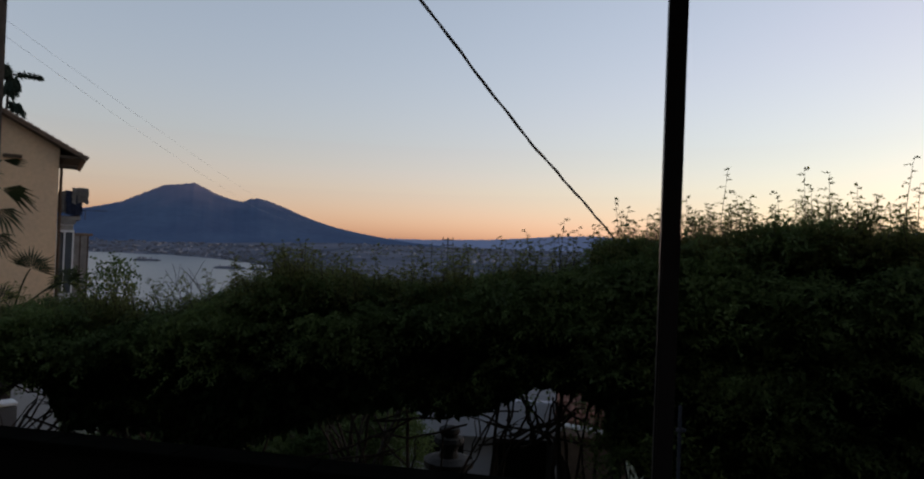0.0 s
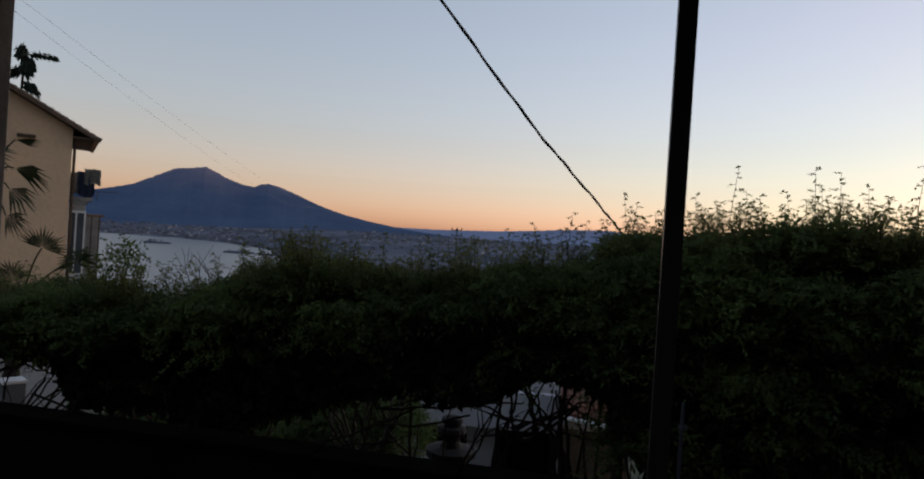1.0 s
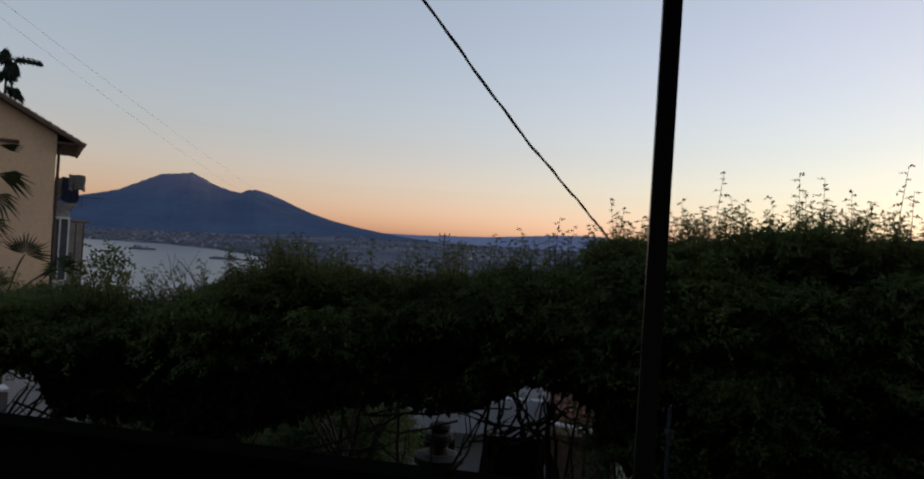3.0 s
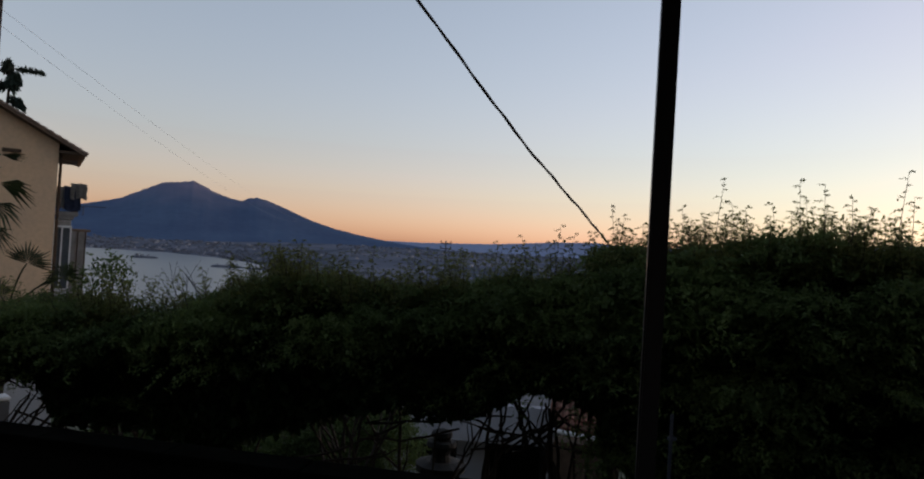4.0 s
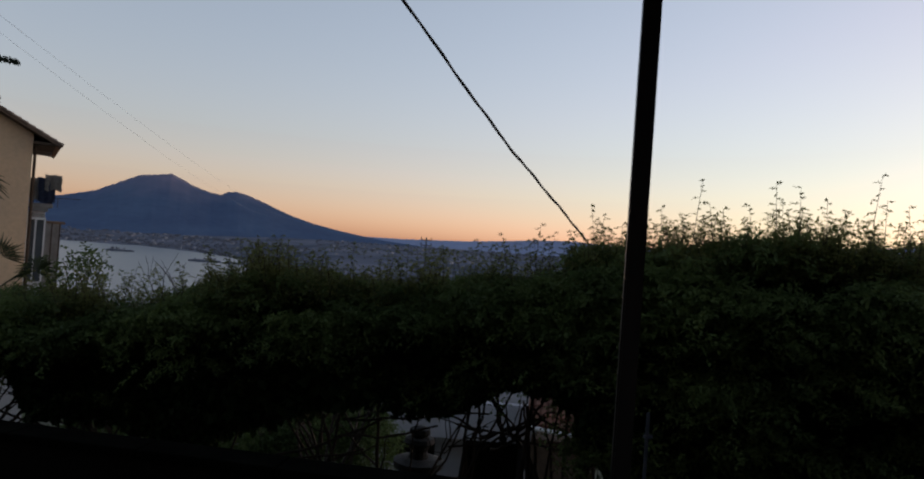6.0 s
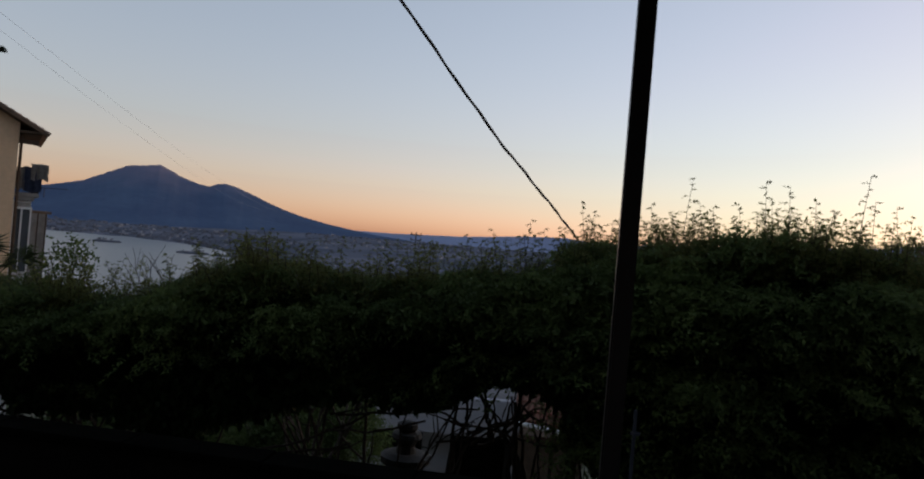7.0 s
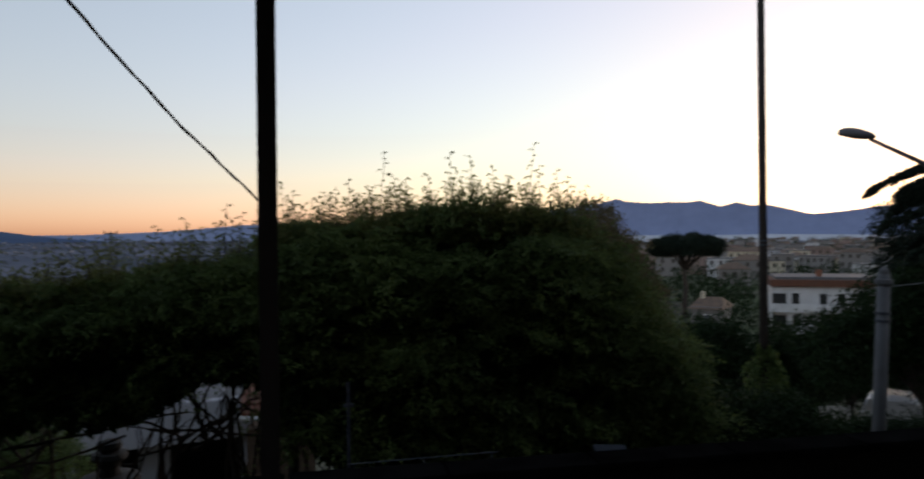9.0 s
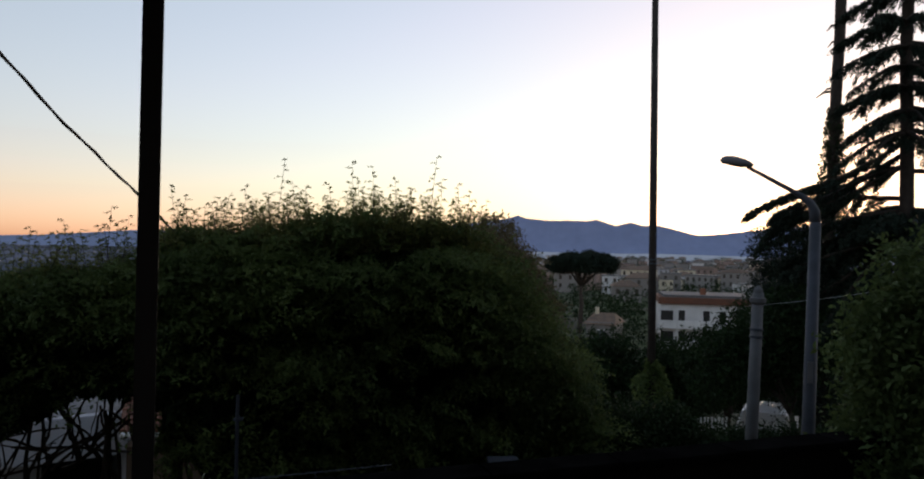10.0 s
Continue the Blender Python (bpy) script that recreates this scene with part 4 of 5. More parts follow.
# ---- garden seen under and over the hedge ----
def bare_shrub(az, el, d, height, spread, seed, label):
    rng = random.Random(seed)
    top = seen(az, el, d)
    foot = Vector((top.x, top.y, top.z - height))
    ob = thing("bare_shrub", foot, label, "shrub")

    def grow(p, way, ln, r, depth, bm):
        q = p + way * ln
        mid = p.lerp(q, 0.5) + Vector((rng.uniform(-1, 1), rng.uniform(-1, 1), 0)) * ln * 0.06
        tube(bm, [p, mid, q], [r, r * 0.8, r * 0.6], 4)
        if depth:
            for _ in range(rng.choice((2, 3, 3))):
                w = (way + Vector((rng.uniform(-1, 1), rng.uniform(-1, 1), rng.uniform(-0.3, 0.6))) * spread).normalized()
                grow(p.lerp(q, rng.uniform(0.5, 1)), w, ln * rng.uniform(0.55, 0.8), r * 0.62, depth - 1, bm)

    for _ in range(7):
        bm = bmesh.new()
        grow(Vector((rng.uniform(-0.15, 0.15), rng.uniform(-0.15, 0.15), 0)), Vector((rng.uniform(-0.5, 0.5), rng.uniform(-0.5, 0.5), 1)).normalized(), height * 0.42, 0.026, 4, bm)
        part("branch", bm, M["bark"], ob)


bare_shrub(-23.4, -2.9, 9.6, 3.0, 0.75, 3, "leafless brown shrub rising behind the hedge")
bare_shrub(-8.0, -0.4, 9.5, 3.6, 0.6, 8, "thin bare twigs behind the hedge top")
tree("sapling", "slender leafy sapling behind the hedge", polar(-26.9, 9.6, 2.0), around(-26.9, -4.0, 9.6, 0.12, 7, 0.24, 4) + around(-26.8, -2.9, 9.6, 0.07, 3, 0.10, 5), 150, 0.06, "leaf_light", 31, 0.03, category="sapling", sprig=(0.12, 0.25))
tree("garden_shrub", "pale green garden shrub behind the stems", polar(-6.5, 12.5, 0.4), around(-6.6, -15.4, 12.5, 0.42, 10, 0.55, 6, 0.6), 4200, 0.06, "leaf_light", 32, 0.05, category="shrub")
tree("garden_shrub", "grey-green shrub with pale flower heads", polar(-10.6, 12.8, 0.2), around(-10.6, -15.4, 12.8, 0.36, 7, 0.5, 7, 0.6), 2400, 0.06, "leaf_light", 33, 0.05, category="shrub")
tree("garden_shrub", "dark green shrub under the hedge", polar(-16.8, 12.2, 0.4), around(-16.8, -16.0, 12.2, 0.36, 8, 0.5, 12, 0.5), 2600, 0.06, "leaf_hedge", 35, 0.05, category="shrub")
tree("garden_shrub", "low green shrub in the lower garden", polar(-22.5, 12.8, 0.3), around(-22.5, -15.0, 12.8, 0.36, 8, 0.7, 9, 0.5), 2600, 0.06, "leaf_light", 34, 0.05, category="shrub")


def lower_house():
    """White flat-roofed outbuilding below the garden, seen under the hedge."""
    d = 20.0
    c = polar(2.6, d)
    h = thing("outbuilding", (c.x, c.y, -3.4), "low white outbuilding with a flat roof and dark openings", "outbuilding", -2.6)
    z = lambda el: EYE + d * math.tan(radians(el)) + 3.4
    x = lambda az: d * math.tan(radians(az - 2.6))
    part("roof_parapet", boxes(((x(-4.6), -0.25, z(-15.2)), (x(9.0), 0.1, z(-12.3))), bevel=0.03), M["plaster_dimmed"], h)
    part("roof", boxes(((x(-4.6), 0.1, z(-13.2)), (x(9.0), 5, z(-12.9)))), M["concrete"], h)
    for a, b, back in ((-4.6, -3.4, 0), (0.7, 3.2, 0.9), (8.3, 9.0, 0)):
        part("wall", boxes(((x(a), back, 0), (x(b), back + 0.3, z(-15.2))), bevel=0.02), M["plaster_dimmed"], h)
    # back wall painted dark, so the openings read as shaded
    part("back_wall", boxes(((x(-4.6), 4.7, 0), (x(9.0), 5, z(-13.2)))), M["dark_opening"], h)
    for a, b in ((-4.6, -4.4), (8.8, 9.0)):
        part("side_wall", boxes(((x(a), 0.3, 0), (x(b), 4.7, z(-13.2)))), M["plaster_dimmed"], h)
    part("window_sill", boxes(((x(-3.3), -0.1, z(-18.2)), (x(0.7), 0.25, z(-17.6))), bevel=0.02), M["plaster_dimmed"], h)
    # tiled lean-to at its side
    lean = thing("tiled_shed", (*polar(11.0, 19.0, -3.4)[:2], -3.4), "small shed with a terracotta tiled roof", "shed", -11)
    part("wall", boxes(((-0.8, 0.25, 0), (1.0, 3, 4.3)), bevel=0.02), M["wood_dark"], lean)
    part("gutter", tube(bmesh.new(), [(-0.95, -0.12, 4.72), (1.2, -0.12, 4.5)], 0.06, 8), M["white_frame"], lean, "white gutter")
    slope = Matrix.Translation((0, 0, 4.72)) @ Matrix.Rotation(radians(24), 4, "X") @ Matrix.Rotation(radians(5), 4, "Y")
    rb = bmesh.new()
    box(rb, (-0.95, -0.1, -0.05), (1.2, 3, 0.0), 0.01, slope)
    roof = part("roof", rb, M["tile_roof"], lean)
    for i in range(12):
        for j in range(7):
            bm = bmesh.new()
            p = slope @ Vector((-0.86 + i * 0.18, -0.08 + j * 0.42, 0.02 + 0.01 * (j % 2)))
            q = slope @ Vector((-0.86 + i * 0.18, 0.38 + j * 0.42, 0.0))
            tube(bm, [p, q], [0.085, 0.07], 7)
            part("roof_tile", bm, M["tile_roof"], roof)


lower_house()


def stone_ornament():
    """Tiered carved stone garden ornament."""
    d = 8.8
    f = polar(-0.6, d, 2.35)
    ob = thing("stone_ornament", f, "weathered tiered stone garden ornament", "garden ornament")
    z = lambda el: EYE + d * math.tan(radians(el)) - 2.35
    def turned(name, rings):
        bm = bmesh.new()
        tube(bm, [(0, 0, h) for h, _ in rings], [r for _, r in rings], 14, 0.03)
        part(name, bm, M["stone"], ob, smooth=False)
    turned("pedestal", [(0, 0.3), (0.2, 0.29), (0.25, 0.2), (z(-18), 0.2)])
    turned("lower_bowl", [(z(-18), 0.22), (z(-17.6), 0.31), (z(-17.1), 0.32), (z(-16.9), 0.2)])
    turned("column", [(z(-16.9), 0.13), (z(-16.4), 0.11), (z(-16.0), 0.14)])
    turned("upper_bowl", [(z(-16.0), 0.15), (z(-15.7), 0.2), (z(-15.4), 0.18), (z(-15.3), 0.1)])
    turned("finial", [(z(-15.3), 0.10), (z(-15.0), 0.14), (z(-14.7), 0.13), (z(-14.5), 0.05)])


stone_ornament()


def left_gate():
    """White wall and gate pillar beyond the end of the hedge."""
    wall = thing("boundary_wall", polar(-35, 15, 0.0), "white rendered boundary wall beyond the hedge", "wall", 30, kind="structure")
    part("wall_body", boxes(((-3, 0, 0), (1.35, 0.25, EYE + 15 * math.tan(radians(-9.8)))), bevel=0.02), M["plaster_white"], wall)
    d = 12.5
    p = polar(-33.2, d, 0.5)
    pillar = thing("gate_pillar", p, "square plastered gate pillar with a pale cap", "pillar", 45)
    h = EYE + d * math.tan(radians(-11.8)) - 0.5
    part("shaft", boxes(((-0.15, -0.15, 0), (0.15, 0.15, h - 0.05)), bevel=0.015), M["concrete"], pillar)
    part("cap", boxes(((-0.17, -0.17, h - 0.05), (0.17, 0.17, h)), bevel=0.015), M["white_frame"], pillar)


left_gate()


def utility_mast(az, el, d, ground, arm, label, turn=0.0):
    p = polar(az, d, ground)
    h = EYE + d * math.tan(radians(el)) - ground
    ob = thing("utility_mast", p, label, "utility pole", -az + turn)
    part("pole", tube(bmesh.new(), [(0, 0, 0), (0, 0, h)], [0.075, 0.05], 9), M["galvanised"], ob, smooth=True)
    for z in (h - 0.15, h - 0.5)[:arm]:
        cross = part("crossarm", boxes(((-0.36, -0.04, z), (0.36, 0.04, z + 0.06)), bevel=0.01), M["wood_dark"], ob)
        for x in (-0.32, 0.0, 0.32):
            part("insulator", tube(bmesh.new(), [(x, 0, z + 0.08), (x, 0, z + 0.15), (x, 0, z + 0.2)], [0.03, 0.04, 0.02], 6), M["stone"], cross)


utility_mast(-1.1, 0.66, 45, -8.5, 2, "distant wooden utility pole with two crossarms")


def far_wire(a, b, sag, label):
    w = thing("wire", a, label, "wire")
    part("strand", tube(bmesh.new(), [p - Vector(a) for p in bent(a, b, sag, 24)], 0.003, 5), M["pale_wire"], w)


far_wire(seen(-38, 16.4, 14), seen(-12, 1.5, 120), 1.0, "thin grey wire high over the roofs")
far_wire(seen(-38, 15.4, 14.5), seen(-13, 1.6, 120), 1.3, "thin grey wire below the other one")


# ---- the street side: poles, lamp, cars, trees ----
def ivy(name, label, foot, path, radius, count, leaf, mat, seed, category="climber"):
    ob = thing(name, foot, label, category)
    rng = np.random.default_rng(seed)
    pts = np.array([tuple(p) for p in path])
    s = rng.uniform(0, len(pts) - 1.001, count)
    i = s.astype(int)
    c = pts[i] + (pts[i + 1] - pts[i]) * (s - i)[:, None]
    r = np.interp(s, range(len(pts)), radius) if hasattr(radius, "__len__") else radius
    out = unit(rng.normal(size=(count, 3)) * np.array([1, 1, 0.4]))
    c = c + out * (np.asarray(r) * rng.uniform(0.6, 1.3, count))[:, None]
    for k in range(3):
        bm = bmesh.new()
        tube(bm, [Vector(p) - Vector(foot) + Vector((math.cos(k * 2.1 + i), math.sin(k * 2.1 + i), 0)) * 0.12 for i, p in enumerate(path)], 0.012, 5)
        part("stem", bm, M["bark"], ob)
    tagged(leaves("foliage", c - np.array(foot), out + np.array([0, 0, -0.3]), leaf, leaf * 0.7, M[mat], ob), kind="stuff")
    return ob


def tall_pole():
    p = polar(49.6, 18, 0.6)
    ob = thing("utility_pole", p, "tall slim dark utility pole", "utility pole")
    part("pole", tube(bmesh.new(), [(0, 0, 0), (0.0, 0, 6), (0.02, 0.03, 14)], [0.105, 0.095, 0.075], 12), M["wood_pole"], ob, smooth=True)
    for z in (5.1, 5.2):
        part("band", tube(bmesh.new(), [(0, 0, z), (0, 0, z + 0.04)], 0.105, 12), M["galvanised"], ob)
    ivy("ivy", "green ivy climbing the foot of the pole", p, [p + Vector((0.1 * (k % 2), 0, z)) for k, z in enumerate((0, 0.6, 1.1, 1.6, 2.0, 2.4, 2.7))], [0.7, 0.5, 0.6, 0.32, 0.42, 0.2, 0.1], 2400, 0.12, "leaf_hedge", 41)


tall_pole()


def street_lamp():
    d = 11.0
    p = polar(60.85, d, 2.0)
    ob = thing("street_lamp", p, "grey street lamp with a curved arm", "street lamp", -61.6)
    ob.matrix_world = ob.matrix_world @ Matrix.Rotation(radians(1.3), 4, "Y")  # it leans a little
    bend = EYE + d * math.tan(radians(3.1)) - 2.0
    pts = [(0, 0, 0), (0, 0, 1.2), (0, 0, bend - 0.15)]
    part("post", tube(bmesh.new(), pts, [0.098, 0.09, 0.075], 14), M["galvanised"], ob, smooth=True)
    head_r, head_l = Vector((-0.86, 0, EYE + d * math.tan(radians(6.55)) - 2.0)), Vector((-1.26, 0, EYE + d * math.tan(radians(6.95)) - 2.0))
    arm = [(0, 0, bend - 0.16), (-0.015, 0, bend + 0.0), (-0.07, 0, bend + 0.12), (-0.17, 0, bend + 0.21), (-0.3, 0, bend + 0.29), tuple(head_r + Vector((-0.05, 0, -0.02)))]
    part("arm", tube(bmesh.new(), arm, [0.074, 0.07, 0.055, 0.042, 0.034, 0.026], 10), M["galvanised"], ob, smooth=True)
    bm = bmesh.new()
    bmesh.ops.create_uvsphere(bm, u_segments=20, v_segments=12, radius=1)
    tilt = math.atan2(head_l.z - head_r.z, -(head_l.x - head_r.x))
    for v in bm.verts:
        x, y, z = v.co
        z = max(z, -0.45)
        v.co = Vector((x * 0.24, y * 0.13, (z + 0.1) * 0.085 * (1 + 0.2 * -x)))
    bmesh.ops.transform(bm, matrix=Matrix.Translation((head_l + head_r) / 2) @ Matrix.Rotation(tilt, 4, "Y"), verts=bm.verts)
    head = part("lamp_head", bm, M["lamp_grey"], ob, "dark oval lamp housing", smooth=True)
    bm = bmesh.new()
    bmesh.ops.create_uvsphere(bm, u_segments=16, v_segments=8, radius=1)
    bmesh.ops.transform(bm, matrix=Matrix.Translation((head_l + head_r) / 2 + Vector((0, 0, -0.028))) @ Matrix.Rotation(tilt, 4, "Y") @ Matrix.Diagonal((0.17, 0.10, 0.025, 1)), verts=bm.verts)
    part("diffuser", bm, M["pane"], head, "unlit glass diffuser", smooth=True)
    part("door_plate", boxes(((-0.04, -0.10, 2.2), (0.04, -0.08, 2.5)), bevel=0.005), M["lamp_grey"], ob)


street_lamp()


def concrete_post():
    d = 10.5
    p = polar(56.95, d, 2.0)
    top = EYE + d * math.tan(radians(-2.45)) - 2.0
    ob = thing("concrete_post", p, "pale round concrete post with a stepped cap", "post", -56.85)
    ob.matrix_world = ob.matrix_world @ Matrix.Rotation(radians(2.0), 4, "Y")
    part("shaft", tube(bmesh.new(), [(0, 0, 0), (0, 0, top - 0.1)], [0.088, 0.074], 18), M["concrete"], ob, smooth=True)
    part("cap", tube(bmesh.new(), [(0, 0, top - 0.26), (0, 0, top - 0.22), (0, 0, top - 0.17), (0, 0, top - 0.16), (0, 0, top - 0.05), (0, 0, top)], [0.074, 0.108, 0.108, 0.074, 0.058, 0.02], 18), M["concrete"], ob)
    for z in (top - 0.62, top - 0.72):
        part("band", tube(bmesh.new(), [(0, 0, z), (0, 0, z + 0.035)], 0.087, 16), M["galvanised"], ob)


concrete_post()
far_wire(seen(56.9, -4.0, 10.5), seen(72, -0.6, 13), 0.08, "thin wire from the concrete post to the trees")


def stake(az, el_top, d, label):
    p = polar(az, d, 2.4)
    h = EYE + d * math.tan(radians(el_top)) - 2.4
    ob = thing("stake", p, label, "stake")
    part("shaft", boxes(((-0.025, -0.025, 0), (0.0, 0.0, h)), bevel=0.004), M["galvanised"], ob)
    part("wire_tie", tube(bmesh.new(), [(0, 0, h - 0.2), (0, 0, h - 0.18)], 0.04, 6), M["galvanised"], ob)


stake(17.7, -11.7, 5.6, "pale weathered stake in front of the shrub")


def low_rail():
    a, b = facing(0.43, 4.75, 6 - 0.327 * 4.75), facing(1.5, 4.75, 6 - 0.327 * 4.75)
    ob = thing("pipe_rail", (a.x, a.y, a.z - 0.35), "pale thin pipe rail on the garden wall", "rail", TURN)
    ln = (b - a).length
    part("pipe", tube(bmesh.new(), [(0, 0, 0.35), (ln, 0, 0.35)], 0.004, 8), M["galvanised"], ob, smooth=True)
    for x in (0.05, ln / 2, ln - 0.05):
        part("upright", tube(bmesh.new(), [(x, 0, -0.15), (x, 0, 0.35)], 0.006, 6), M["galvanised"], ob)


low_rail()


def meter_box():
    p = polar(38.8, 6.0, 2.86)
    ob = thing("meter_box", p, "blue-grey metal box behind the garden wall", "box", -30)
    part("body", boxes(((-0.12, -0.1, -0.7), (0.12, 0.1, 1.30)), bevel=0.012), M["lamp_grey"], ob)
    part("door", boxes(((-0.10, -0.112, 0.3), (0.10, -0.101, 1.26)), bevel=0.004), M["lamp_grey"], ob)
    part("lid", boxes(((-0.135, -0.12, 1.30), (0.135, 0.12, 1.33)), bevel=0.006), M["galvanised"], ob)


meter_box()


def parked_car(az, d, ground, turn, label):
    ob = thing("car", polar(az, d, ground), label, "car", turn, group="parked cars")
    prof = [(-2.0, 0.3), (-2.02, 0.6), (-1.95, 0.82), (-1.05, 0.93), (-0.45, 1.38), (0.1, 1.47), (1.2, 1.44), (1.75, 1.0), (1.98, 0.9), (2.0, 0.35), (1.8, 0.25), (-1.8, 0.25)]
    def shell(y, inset):
        return [(x, y * (1 - (inset if z > 0.95 else 0)), z) for x, z in prof]
    bm = bmesh.new()
    rings = [[bm.verts.new(p) for p in shell(y, 0.16)] for y in (-0.82, -0.75, 0.75, 0.82)]
    for r, s in ((0, 0.97), (3, 0.97)):
        for v in rings[r]:
            v.co.x *= s
            v.co.z = 0.25 + (v.co.z - 0.25) * 0.98
    for a, b in zip(rings, rings[1:]):
        for i in range(len(prof)):
            j = (i + 1) % len(prof)
            bm.faces.new((a[i], a[j], b[j], b[i]))
    bm.faces.new(rings[0][::-1])
    bm.faces.new(rings[3])
    bmesh.ops.recalc_face_normals(bm, faces=bm.faces)
    part("body", bm, M["van_paint"], ob)
    for sy in (-1, 1):
        for x0, x1, t0, t1 in ((-0.72, 0.2, -0.36, 0.2), (0.26, 1.35, 0.26, 1.1)):
            bm = bmesh.new()
            q = [bm.verts.new((x, sy * 0.70, z)) for x, z in ((x0, 0.98), (x1, 0.98), (t1, 1.36), (t0, 1.36))]
            q2 = [bm.verts.new(v.co + Vector((0, -sy * 0.03, 0))) for v in q]
            for i in range(4):
                bm.faces.new((q[i], q[(i + 1) % 4], q2[(i + 1) % 4], q2[i]))
            bm.faces.new(q)
            bm.faces.new(q2[::-1])
            part("side_window", bm, M["pane"], ob)
        for x in (-1.25, 1.25):
            bm = bmesh.new()
            tube(bm, [(x, sy * 0.62, 0.3), (x, sy * 0.84, 0.3)], 0.3, 18)
            w = part("wheel", bm, M["rubber"], ob)
            part("rim", tube(bmesh.new(), [(x, sy * 0.83, 0.3), (x, sy * 0.85, 0.3)], 0.19, 14), M["galvanised"], w)
    for x, name, mat in ((-2.0, "headlight", "white_frame"), (1.97, "tail_light", "tile_roof")):
        for y in (-0.55, 0.55):
            part(name, boxes(((x - 0.03, y - 0.15, 0.66), (x + 0.03, y + 0.15, 0.8)), bevel=0.02), M[mat], ob)


parked_car(57.9, 25.0, land(57.9, 25.0), -57.9 + 84, "white car parked under the trees")


def picket_fence():
    """Short pale fence beside the parked car."""
    d = 22.0
    g = land(54.1, d)
    top = EYE + d * math.tan(radians(-12.45))
    ob = thing("picket_fence", polar(54.1, d, g), "short white picket fence under the trees", "fence", -54.1)
    part("rail", boxes(((-0.42, 0.0, top - g - 0.34), (0.42, 0.03, top - g - 0.29))), M["white_frame"], ob)
    for k in range(9):
        x = -0.4 + k * 0.1
        part("slat", boxes(((x - 0.028, -0.022, 0), (x + 0.028, -0.002, top - g + 0.012 * (k - 4))), bevel=0.005), M["white_frame"], ob)


picket_fence()


